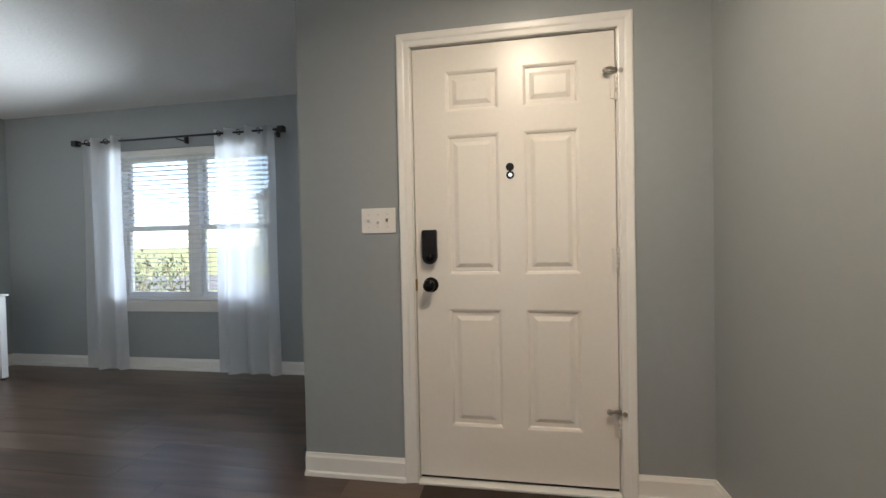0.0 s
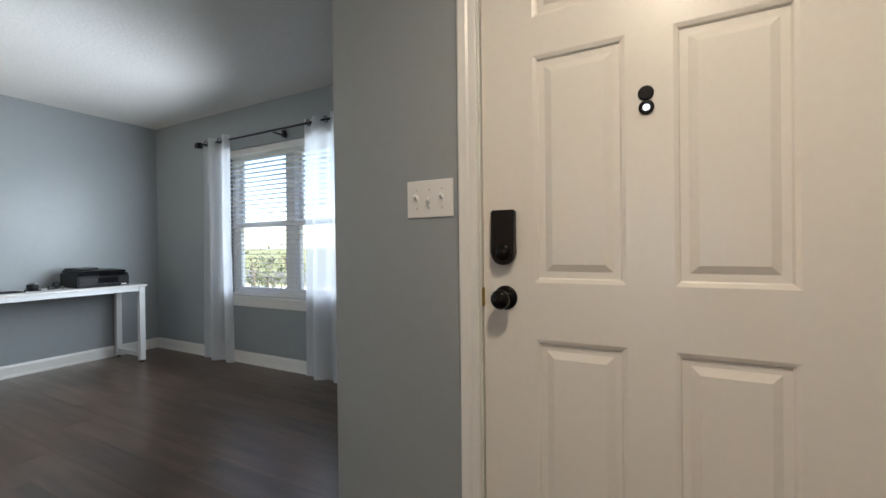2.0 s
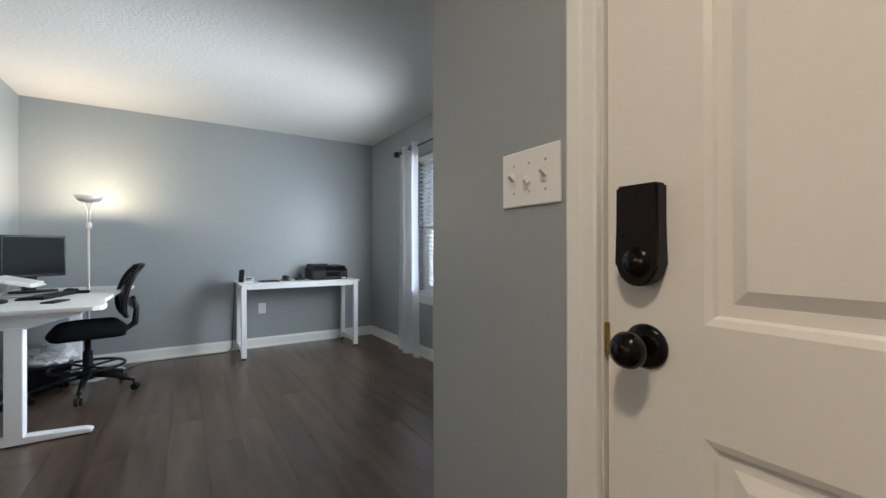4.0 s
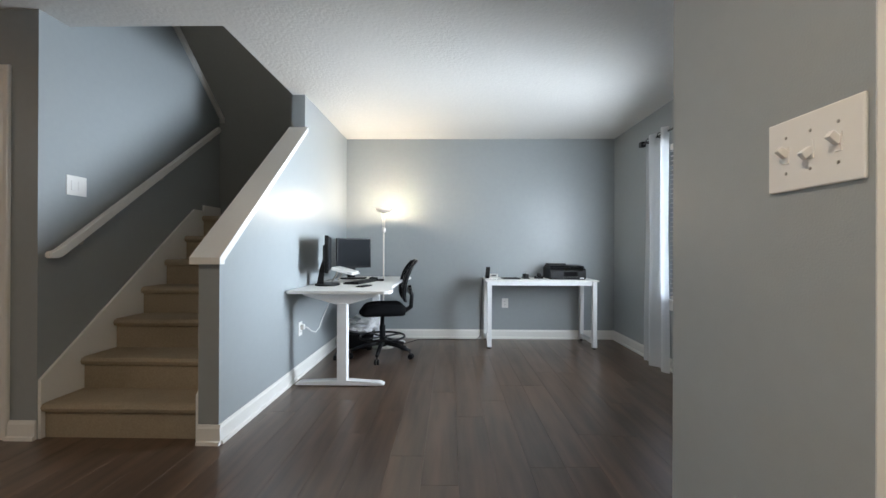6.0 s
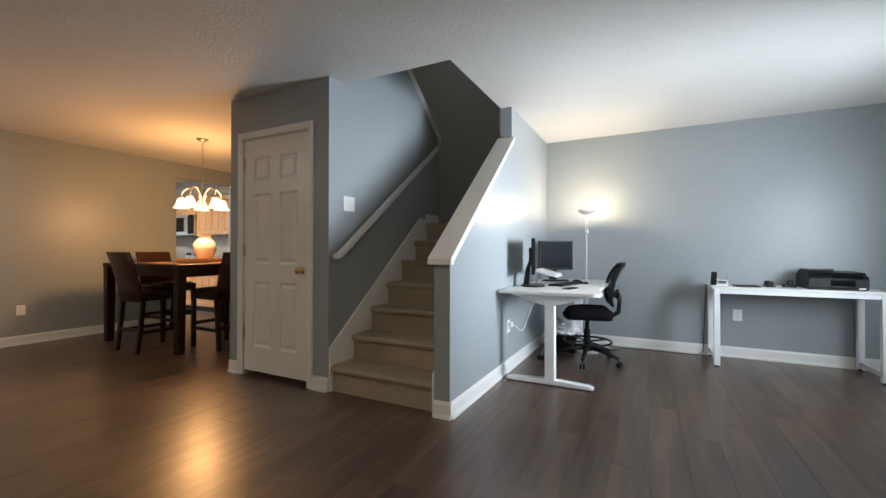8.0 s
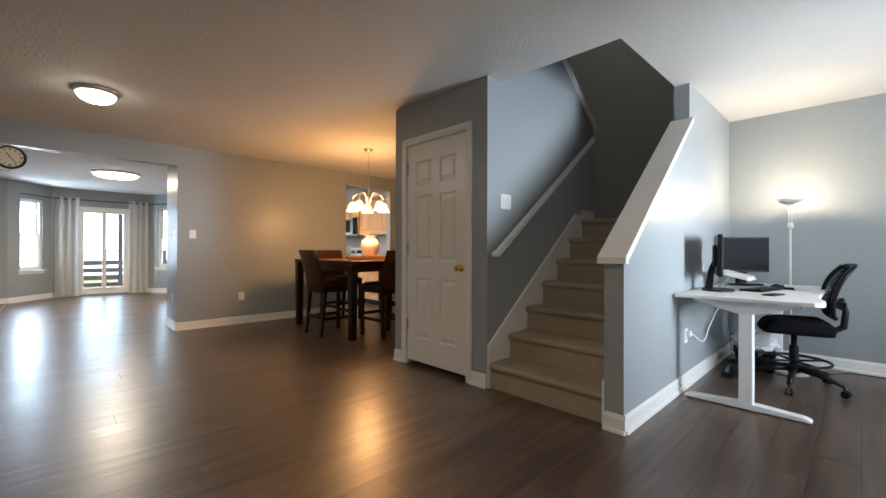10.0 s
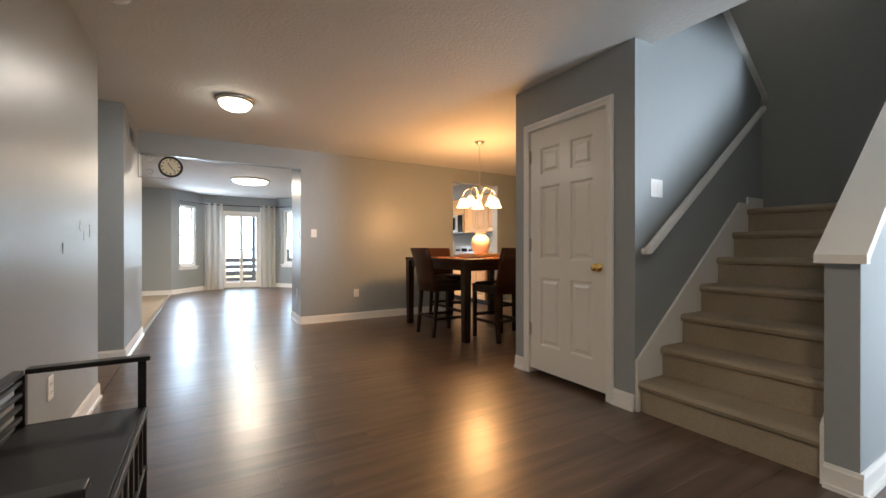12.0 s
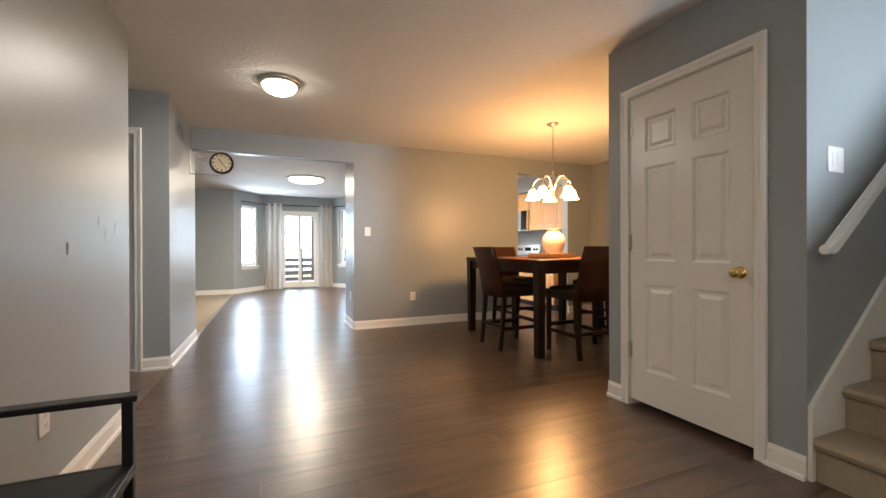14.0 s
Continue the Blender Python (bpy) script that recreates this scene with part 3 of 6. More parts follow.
# door of the side hall
HD = tagged(new("door_3"), "white door casing at the side hall", "door", kind="structure")
bm = B()
casing(bm, 0.80, 2.06, 0.058, pose(1.96, -3.85, 0, 0, 0, 180))
part("casing", bm, TRIM, HD)
bm = B()
door_leaf(bm, 0.79, 2.03, 0.035, [(a, b, c, d) for a, b in ((0.115, 0.345), (0.445, 0.675)) for c, d in ((0.21, 0.78), (0.93, 1.54), (1.635, 1.86))])
bm.transform(pose(1.955, -3.865, 0.015, 0, 0, 180))
part("leaf", bm, DOOR, HD)
# ---------------------------------------------------------------- wall plates


def plate(name, m, w, h, label, category, toggles=(), sockets=False, rockers=()):
    """A wall plate in its own plane, its front towards -y."""
    ob = thing(name, label, category, m)
    bm = boxes((-w / 2, w / 2, -0.006, 0.0, -h / 2, h / 2), bevel=0.0025)
    part("cover_plate", bm, PLATE, ob)
    for x, up in toggles:
        bm = boxes((x - 0.006, x + 0.006, -0.0075, -0.005, -0.014, 0.014))
        t = part("switch_slot", bm, PLATE, ob)
        bm = B()
        box(bm, -0.0045, 0.0045, -0.018, 0.0, -0.006, 0.006, bevel=0.001, m=pose(x, -0.006, 0.0, -38 if up else 38))
        part("toggle", bm, PLATE, t)
        for z in (-0.030, 0.030):
            bm = B()
            lathe(bm, [(0.0028, 0.0), (0.0028, 0.001), (0.001, 0.0014)], 8, pose(x, -0.006, z, 90, 0, 0))
            part("screw", bm, STEEL, ob)
    for x in rockers:
        part("rocker", boxes((x - 0.016, x + 0.016, -0.0095, -0.005, -0.032, 0.032), bevel=0.0015), PLATE, ob)
    if sockets:
        for z in (-0.020, 0.020):
            bm = B()
            prism(bm, [(0.016 * math.cos(a), z + 0.0135 * math.sin(a)) for a in [2 * math.pi * k / 16 for k in range(16)]], "y", -0.0085, -0.005)
            s = part("socket", bm, PLATE, ob)
            bm = boxes((-0.0075, -0.0055, -0.0090, -0.008, z - 0.003, z + 0.006), (0.0055, 0.0075, -0.0090, -0.008, z - 0.003, z + 0.006), (-0.002, 0.002, -0.0090, -0.008, z - 0.009, z - 0.006))
            part("slots", bm, BLACK, s)
    return ob


SOUTHWARD, WESTWARD, NORTHWARD, EASTWARD = 0, -90, 180, 90
plate("light_switch", pose(-0.562, YD, 1.246), 0.168, 0.120, "white three-gang toggle switch plate beside the front door", "light switch", ((-0.046, True), (0.0, False), (0.046, True)))
plate("light_switch", pose(-2.410, -0.62, 1.478, 0, 0, NORTHWARD), 0.135, 0.122, "white double rocker switch plate on the stair wall", "light switch", rockers=(-0.023, 0.023))
plate("light_switch", pose(-1.110, YS, 1.285, 0, 0, NORTHWARD), 0.078, 0.116, "white rocker switch plate on the dining wall", "light switch", rockers=(0.0,))
plate("power_outlet", pose(-1.735, YS, 0.400, 0, 0, NORTHWARD), 0.078, 0.116, "white wall outlet low on the dining wall", "outlet", sockets=True)
plate("light_switch", pose(-0.93, -5.07, 1.27, 0, 0, EASTWARD), 0.120, 0.116, "white double switch plate at the opening", "light switch", ((-0.023, True), (0.023, True)))
plate("power_outlet", pose(-0.93, -5.15, 0.42, 0, 0, EASTWARD), 0.078, 0.116, "white wall outlet with a dark plug", "outlet", sockets=True)
plate("power_outlet", pose(XW, 2.40, 0.435, 0, 0, EASTWARD), 0.078, 0.116, "white wall outlet under the white table", "outlet", sockets=True)
plate("power_outlet", pose(-3.36, 0.442, 0.405, 0, 0, NORTHWARD), 0.078, 0.116, "white wall outlet below the standing desk", "outlet", sockets=True)
plate("power_outlet", pose(XE, -1.67, 0.385, 0, 0, WESTWARD), 0.078, 0.116, "white wall outlet behind the black bench", "outlet", sockets=True)

# worn patch on the east wall
bm = B()
prism(bm, [(0.010 * math.cos(a) * (1 + 0.3 * math.sin(3 * a)), 0.030 * math.sin(a)) for a in [2 * math.pi * k / 14 for k in range(14)]], "x", -0.0015, 0.0)
mark = tagged(finish(bm, "wall_scuff", mat("scuffed_paint", (0.13, 0.13, 0.14), 0.6, vary=0.3, scale=60)), "dark scuff mark on the grey wall", "scuff mark")
mark.matrix_world = pose(XE - 0.0006, -1.884, 1.068)

SMUDGE = mat("rubbed_paint", (0.36, 0.39, 0.40), 0.55, vary=0.1, scale=40)
for y, z, r in ((-2.496, 1.184, 0.050), (-2.346, 1.146, 0.035), (-2.251, 1.208, 0.040)):
    bm = B()
    prism(bm, [(r * 0.45 * math.cos(a) * (1 + 0.35 * math.sin(3 * a + r * 90)), r * math.sin(a) * (1 + 0.2 * math.cos(2 * a))) for a in [2 * math.pi * k / 18 for k in range(18)]], "x", -0.0010, 0.0)
    sm = tagged(finish(bm, "wall_smudge", SMUDGE), "pale rubbed patch on the grey wall", "scuff mark", group="wall marks")
    sm.matrix_world = pose(XE - 0.0004, y, z)

# doormat at the threshold
mat_ob = thing("doormat", "dark brown doormat in front of the front door", "doormat")
bm = boxes((-0.36, 0.50, 1.80, YD - 0.035, 0.001, 0.009), bevel=0.003)
part("mat_sheet", bm, DARKSILL, mat_ob)

# ---------------------------------------------------------------- front window
win = tagged(new("window_1"), "white double window with closed-slat blinds in daylight", "window", kind="structure")
xm = -2.85
bm = boxes((WX0 - 0.015, WX1 + 0.015, YN - 0.035, YN + 0.06, WZ0 - 0.022, WZ0 + 0.004), bevel=0.005)
part("window_sill", bm, TRIM, win)
bm = boxes((WX0 + 0.0, WX1 - 0.0, YN - 0.016, YN - 0.001, WZ0 - 0.095, WZ0 - 0.024), bevel=0.003)
part("apron", bm, TRIM, win)
bm = boxes((WX0, WX0 + 0.045, YN + 0.06, YN + 0.155, WZ0, WZ1), (WX1 - 0.045, WX1, YN + 0.06, YN + 0.155, WZ0, WZ1), (WX0 + 0.045, WX1 - 0.045, YN + 0.06, YN + 0.155, WZ1 - 0.045, WZ1),
           (WX0 + 0.045, WX1 - 0.045, YN + 0.06, YN + 0.155, WZ0 + 0.001, WZ0 + 0.04), (xm - 0.055, xm + 0.055, YN + 0.058, YN + 0.157, WZ0 + 0.04, WZ1 - 0.045))
part("window_frame", bm, TRIM, win)
for xa, xb in ((WX0 + 0.045, xm - 0.055), (xm + 0.055, WX1 - 0.045)):
    for za, zb, y in ((WZ0 + 0.04, 1.345, YN + 0.082), (1.305, WZ1 - 0.045, YN + 0.118)):
        bm = boxes((xa, xa + 0.035, y, y + 0.03, za, zb), (xb - 0.035, xb, y, y + 0.03, za, zb), (xa + 0.035, xb - 0.035, y, y + 0.03, za, za + 0.04), (xa + 0.035, xb - 0.035, y, y + 0.03, zb - 0.035, zb))
        sash = part("sash", bm, TRIM, win)
        bm = boxes((xa + 0.030, xb - 0.030, y + 0.012, y + 0.017, za + 0.035, zb - 0.030))
        g = part("pane", bm, GLASS, sash)
        g.visible_shadow = False

blind = thing("window_blind", "white horizontal slat blind hanging in the window", "blinds")
part("head_rail", boxes((WX0 + 0.006, WX1 - 0.006, YN + 0.006, YN + 0.05, WZ1 - 0.055, WZ1 - 0.003), bevel=0.003), TRIM, blind)
part("bottom_rail", boxes((WX0 + 0.008, WX1 - 0.008, YN + 0.008, YN + 0.045, WZ0 + 0.012, WZ0 + 0.03), bevel=0.003), TRIM, blind)
me_slat = None
z = WZ0 + 0.06
while z < WZ1 - 0.07:
    if me_slat is None:
        bm = B()
        prism(bm, [(-0.023, -0.004), (0.0, 0.0), (0.023, -0.001), (0.023, 0.001), (0.0, 0.002), (-0.023, -0.002)], "x", WX0 + 0.010, WX1 - 0.010)
        bm.transform(pose(0, 0, 0, -10, 0, 0))
        s = part("slat", bm, BLIND, blind)
        me_slat = s.data
    else:
        s = new("slat", me_slat)
        s.parent = blind
    s.location = (0, YN + 0.028, z)
    z += 0.043
for x in (WX0 + 0.16, xm - 0.20, xm + 0.20, WX1 - 0.16):
    bm = boxes((x - 0.0015, x + 0.0015, YN + 0.004, YN + 0.0055, WZ0 + 0.03, WZ1 - 0.055))
    part("ladder_cord", bm, PLATE, blind)


def curtain(name, x0, x1, z0, z1, y, pleats, depth, material, label, m=None, flare=0.0, seed=1, side=1, rod_r=0.014):
    """A hanging panel with deep folds, gathered on grommets at the top and a little wider and looser at the hem."""
    ob = thing(name, label, "curtain", m)
    rnd = random.Random(seed)
    ph = [rnd.uniform(-0.5, 0.5) for _ in range(pleats + 3)]
    nu, nv = pleats * 14, 26
    bm = B()
    grid = []
    for j in range(nv + 1):
        v = j / nv
        zz = z1 + (z0 - z1) * v
        row = []
        for i in range(nu + 1):
            u = i / nu
            k = u * pleats
            jitter = ph[int(k)] * (1 - (k % 1)) + ph[int(k) + 1] * (k % 1)
            a = 2 * math.pi * k + 0.9 * v * jitter
            d = depth * (0.9 + 0.35 * v * jitter) * math.sin(a) + 0.006 * math.sin(2.7 * a + 6 * v)
            grow = 1 + flare * v
            xx = (x0 + x1) / 2 + (u - 0.5) * (x1 - x0) * grow + 0.012 * v * math.sin(3 * a * 0.3 + seed)
            row.append(bm.verts.new((xx, y + d, zz + (0.004 * math.sin(a * 0.5 + seed) if j in (0, nv) else 0))))
        grid.append(row)
    for j in range(nv):
        for i in range(nu):
            bm.faces.new((grid[j][i], grid[j][i + 1], grid[j + 1][i + 1], grid[j + 1][i])).smooth = True
    part("cloth", bm, material, ob)
    bm = B()
    prism(bm, [(x0 + 0.012, z0 + 0.006), (x1 - 0.012, z0 + 0.006), (x1 - 0.012, z0 + 0.009), (x0 + 0.012, z0 + 0.009)], "y", y - 0.001, y + 0.001)
    part("hem", bm, material, ob)
    for k in range(pleats * 2):
        xx = x0 + (k + 0.5) * (x1 - x0) / (pleats * 2)
        bm = B()
        ring(bm, (xx, y, z1 - 0.035), rod_r + 0.008, 0.004, "x", 18, 6)
        part("grommet", bm, BLACK_METAL, ob)
    return ob


rod = thing("curtain_rod", "black metal curtain rod with square finials above the window", "curtain rod")
bm = B()
tube(bm, [(-3.87, 3.60, 2.115), (-2.86, 3.60, 2.118), (-1.86, 3.60, 2.12)], 0.009)
part("pole", bm, BLACK_METAL, rod)
for x0, x1 in ((-3.93, -3.87), (-1.86, -1.80)):
    part("finial", boxes((x0, x1, 3.575, 3.625, 2.092, 2.144), bevel=0.008), BLACK_METAL, rod)
for x in (-3.78, -2.84, -1.93):
    bm = boxes((x - 0.012, x + 0.012, 3.70, YN, 2.085, 2.145), (x - 0.006, x + 0.006, 3.60, 3.70, 2.096, 2.106), bevel=0.002)
    part("bracket", bm, BLACK_METAL, rod)
curtain("sheer_curtain", -3.83, -3.42, 0.035, 2.155, 3.60, 2, 0.042, SHEER, "sheer white grommet curtain hanging beside the window", flare=0.04, seed=3)
curtain("sheer_curtain", -2.47, -1.90, 0.035, 2.155, 3.60, 3, 0.042, SHEER, "sheer white grommet curtain drawn over part of the window", flare=0.03, seed=8)

# ---------------------------------------------------------------- standing desk
DZ = 0.765
desk = thing("standing_desk", "white height-adjustable desk with a T-shaped leg against the knee wall", "desk")
bm = B()
front = [(-3.02, 0.462), (-3.02, 1.22), (-3.035, 1.255), (-3.075, 1.268), (-3.20, 1.262), (-3.34, 1.235), (-3.48, 1.215), (-4.28, 1.215), (-4.44, 1.24), (-4.60, 1.265), (-4.70, 1.265), (-4.735, 1.24), (-4.745, 1.20), (-4.745, 0.462)]
prism(bm, front, "z", DZ - 0.025, DZ)
bmesh.ops.bevel(bm, geom=[e for e in bm.edges if abs(e.verts[0].co.z - e.verts[1].co.z) < 1e-6], offset=0.004, segments=2, affect="EDGES")
part("desktop", bm, WHITE, desk)
for x in (-3.14, -4.60):
    part("column", boxes((x - 0.035, x + 0.035, 0.83, 0.91, 0.035, 0.66), bevel=0.006), STEEL_WHITE, desk)
    bm = B()
    prism(bm, [(0.50, 0.008), (0.50, 0.020), (0.54, 0.034), (0.80, 0.046), (0.94, 0.046), (1.17, 0.034), (1.205, 0.020), (1.205, 0.008)], "x", x - 0.036, x + 0.036)
    bmesh.ops.bevel(bm, geom=list(bm.edges), offset=0.004, segments=2, affect="EDGES")
    part("foot", bm, STEEL_WHITE, desk)
    for y in (0.53, 1.17):
        bm = B()
        lathe(bm, [(0.018, 0.0), (0.018, 0.008)], 14, pose(x, y, 0.0))
        part("foot_pad", bm, BLACK, desk)
    bm = B()
    prism(bm, [(0.56, DZ - 0.026), (0.56, DZ - 0.045), (0.82, DZ - 0.115), (0.92, DZ - 0.115), (1.16, DZ - 0.045), (1.16, DZ - 0.026)], "x", x - 0.030, x + 0.030)
    part("top_bracket", bm, STEEL_WHITE, desk)
part("cross_beam", boxes((-4.565, -3.175, 0.80, 0.86, DZ - 0.085, DZ - 0.03), bevel=0.004), STEEL_WHITE, desk)
part("control_panel", boxes((-3.50, -3.38, 1.16, 1.212, DZ - 0.045, DZ - 0.026), bevel=0.003), BLACK, desk)


def monitor(m, w, h, label, tilt=0.0):
    ob = thing("computer_monitor", label, "monitor", m)
    bm = boxes((-w / 2, w / 2, -0.010, 0.022, 0.12, 0.12 + h), bevel=0.006)
    body = part("housing", bm, BLACK, ob)
    part("screen", boxes((-w / 2 + 0.012, w / 2 - 0.012, -0.0125, -0.0095, 0.14, 0.12 + h - 0.012)), SCREEN, body, "switched-off dark grey screen")
    bm = boxes((-0.12, 0.12, 0.02, 0.045, 0.19, 0.12 + h * 0.75), bevel=0.010)
    part("rear_hump", bm, BLACK, body)
    bm = B()
    prism(bm, [(0.045, 0.0), (0.10, 0.008), (0.075, 0.16), (0.040, 0.26), (0.022, 0.26), (0.035, 0.14)], "x", -0.035, 0.035)
    bmesh.ops.bevel(bm, geom=list(bm.edges), offset=0.004, segments=1, affect="EDGES")
    part("stand_neck", bm, BLACK, ob)
    bm = B()
    prism(bm, [(0.15 * math.cos(a), 0.01 + 0.11 * math.sin(a)) for a in [2 * math.pi * k / 28 for k in range(28)]], "z", 0.0, 0.014)
    part("stand_base", bm, BLACK, ob)
    return ob


monitor(pose(-3.55, 0.63, DZ, 0, 0, 180 + 14), 0.52, 0.32, "black flat computer monitor seen edge-on on the white desk")
monitor(pose(-4.34, 0.67, DZ, 0, 0, 180 - 52), 0.40, 0.325, "dark square-looking computer monitor on the far end of the desk")

kb = thing("keyboard", "black computer keyboard on the white desk", "keyboard", pose(-3.83, 0.86, DZ, 0, 0, -12))
bm = B()
prism(bm, [(-0.075, 0), (-0.075, 0.009), (0.07, 0.020), (0.075, 0.016), (0.075, 0)], "x", -0.22, 0.22)
part("base", bm, BLACK, kb)
for r in range(5):
    for c in range(14):
        x, y = -0.203 + c * 0.0312, -0.055 + r * 0.027
        zz = 0.0095 + (y + 0.075) * 0.078
        part("key", boxes((x - 0.0125, x + 0.0125, y - 0.0105, y + 0.0105, zz, zz + 0.006)), BLACK, kb) if r * 14 + c < 70 else None
mouse = thing("computer_mouse", "black computer mouse on a dark mat on the desk", "mouse", pose(-4.12, 0.93, DZ + 0.004, 0, 0, 20))
bm = B()
bmesh.ops.create_uvsphere(bm, u_segments=20, v_segments=10, radius=1)
for v in bm.verts:
    v.co = Vector((v.co.x * 0.032, v.co.y * 0.055, max(0, v.co.z) * 0.034 * (1 - 0.25 * v.co.y)))
part("shell", bm, BLACK, mouse)
part("wheel", boxes((-0.004, 0.004, 0.022, 0.040, 0.020, 0.033), bevel=0.003), GREY_PLASTIC, mouse)
pad = thing("mouse_mat", "thin dark mouse mat on the desk", "mouse mat", pose(-4.15, 0.93, DZ, 0, 0, 8))
part("sheet", boxes((-0.13, 0.13, -0.10, 0.10, 0.0, 0.004), bevel=0.001), MESH_FABRIC, pad)
phone = thing("mobile_phone", "black phone lying on the white desk", "phone", pose(-3.42, 0.98, DZ, 0, 0, 75))
bm = boxes((-0.037, 0.037, -0.085, 0.085, 0.0, 0.009), bevel=0.003)
part("body", bm, BLACK, phone)
part("screen", boxes((-0.034, 0.034, -0.08, 0.08, 0.0088, 0.0098)), SCREEN, phone)

lap = thing("laptop_stand", "white slanted laptop riser with a closed white laptop", "laptop stand", pose(-3.98, 0.66, DZ, 0, 0, 180))
for x in (-0.11, 0.11):
    bm = B()
    prism(bm, [(-0.10, 0.0), (-0.10, 0.006), (0.085, 0.006), (0.03, 0.10), (0.04, 0.104), (0.10, 0.004), (0.10, 0.0)], "x", x - 0.012, x + 0.012)
    part("support", bm, STEEL, lap)
bm = B()
box(bm, -0.16, 0.16, -0.125, 0.115, 0.0, 0.008, bevel=0.002, m=pose(0, 0, 0.098, 14, 0, 0))
part("tray", bm, WHITE, lap)
bm = B()
box(bm, -0.155, 0.155, -0.11, 0.105, 0.009, 0.026, bevel=0.004, m=pose(0, 0, 0.098, 14, 0, 0))
part("laptop", bm, PLATE, lap)

cable = thing("desk_power_cable", "white power cable drooping from the outlet under the desk", "cable")
bm = B()
tube(bm, [(-3.36, 0.450, 0.425), (-3.37, 0.50, 0.415), (-3.42, 0.52, 0.375), (-3.50, 0.53, 0.350), (-3.60, 0.53, 0.370), (-3.70, 0.52, 0.42), (-3.80, 0.55, 0.55), (-3.85, 0.62, 0.69), (-3.86, 0.66, 0.735)], 0.0042, 8)
part("cord", bm, PLATE, cable)
part("plug", boxes((-3.378, -3.342, 0.450, 0.482, 0.40, 0.445), bevel=0.006), PLATE, cable)

# ---------------------------------------------------------------- office chair
chair = thing("office_chair", "black mesh-back drafting chair with a foot ring on castors", "office chair", pose(-4.02, 1.04, 0, 0, 0, 180 + 12))
for k in range(5):
    a = radians(72 * k + 168)
    d = Vector((math.cos(a), math.sin(a), 0))
    bm = B()
    tube(bm, [d * 0.03 + Vector((0, 0, 0.145)), d * 0.16 + Vector((0, 0, 0.125)), d * 0.31 + Vector((0, 0, 0.082))], [0.026, 0.021, 0.015], 10)
    leg = part("base_arm", bm, BLACK, chair)
    bm = B()
    tube(bm, [d * 0.305 + Vector((0, 0, 0.085)), d * 0.305 + Vector((0, 0, 0.05))], 0.006, 8)
    side = Vector((-d.y, d.x, 0))
    for s in (-1, 1):
        c = d * 0.315 + side * 0.014 * s
        lathe(bm, [(0.020, -0.009), (0.0265, -0.007), (0.0265, 0.007), (0.020, 0.009)], 16, Matrix.Translation(c + Vector((0, 0, 0.027))) @ side.to_track_quat("Z", "Y").to_matrix().to_4x4())
    part("castor", bm, BLACK, leg)
bm = B()
lathe(bm, [(0.045, 0.11), (0.045, 0.16), (0.032, 0.165), (0.030, 0.32), (0.020, 0.325), (0.020, 0.43)], 18)
part("gas_column", bm, BLACK, chair)
bm = B()
ring(bm, (0, 0, 0.205), 0.225, 0.011, "z", 36, 8)
for k in range(4):
    a = radians(90 * k + 30)
    tube(bm, [(0.03 * math.cos(a), 0.03 * math.sin(a), 0.20), (0.22 * math.cos(a), 0.22 * math.sin(a), 0.205)], 0.009, 8)
part("foot_ring", bm, BLACK, chair)
part("tilt_mechanism", boxes((-0.08, 0.08, -0.11, 0.13, 0.42, 0.455), bevel=0.01), BLACK, chair)
bm = B()
nx, ny = 14, 14
top = []
for j in range(ny + 1):
    row = []
    for i in range(nx + 1):
        u, v = i / nx * 2 - 1, j / ny * 2 - 1
        x = 0.245 * u * (1 - 0.06 * v * v)
        y = 0.235 * v * (1 - 0.10 * u * u)
        edge = max(abs(u), abs(v)) ** 6
        zt = 0.548 - 0.050 * edge - (0.040 * max(0, v) ** 3) + 0.006 * u * u
        row.append((bm.verts.new((x, y, zt)), bm.verts.new((x * 0.97, y * 0.97, 0.448 - 0.02 * (1 - edge)))))
    top.append(row)
for j in range(ny):
    for i in range(nx):
        a, b, c, d = top[j][i], top[j][i + 1], top[j + 1][i + 1], top[j + 1][i]
        bm.faces.new((a[0], b[0], c[0], d[0])).smooth = True
        bm.faces.new((a[1], d[1], c[1], b[1]))
rim = [top[0][i] for i in range(nx)] + [top[j][nx] for j in range(ny)] + [top[ny][nx - i] for i in range(nx)] + [top[ny - j][0] for j in range(ny)]
for a, b in zip(rim, rim[1:] + rim[:1]):
    bm.faces.new((a[0], a[1], b[1], b[0])).smooth = True
part("seat", bm, MESH_FABRIC, chair)


def back_y(z):
    return -0.245 - 0.10 * (z - 0.50) / 0.48 + 0.05 * math.sin((z - 0.5) / 0.48 * math.pi)


bm = B()
outline = []
for k in range(44):
    a = 2 * math.pi * k / 44
    c, s = math.cos(a), math.sin(a)
    x = 0.225 * math.copysign(abs(c) ** 0.55, c)
    z = 0.770 + 0.205 * math.copysign(abs(s) ** 0.55, s)
    outline.append((x * (0.84 + 0.16 * (z - 0.56) / 0.42), back_y(z) + 0.10 * (x / 0.225) ** 2 * 0.45, z))
tube(bm, outline + outline[:1], 0.015, 8, caps=False)
part("back_frame", bm, BLACK, chair)
bm = B()
for j in range(22):
    z = 0.575 + j * 0.0186
    wid = 0.215 * (0.84 + 0.16 * (z - 0.56) / 0.42) * (0.93 if j in (0, 21) else 1)
    pts = [(wid * u, back_y(z) + 0.045 * (wid * u / 0.225) ** 2, z) for u in [i / 5 - 1 for i in range(11)]]
    tube(bm, pts, 0.0042, 4)
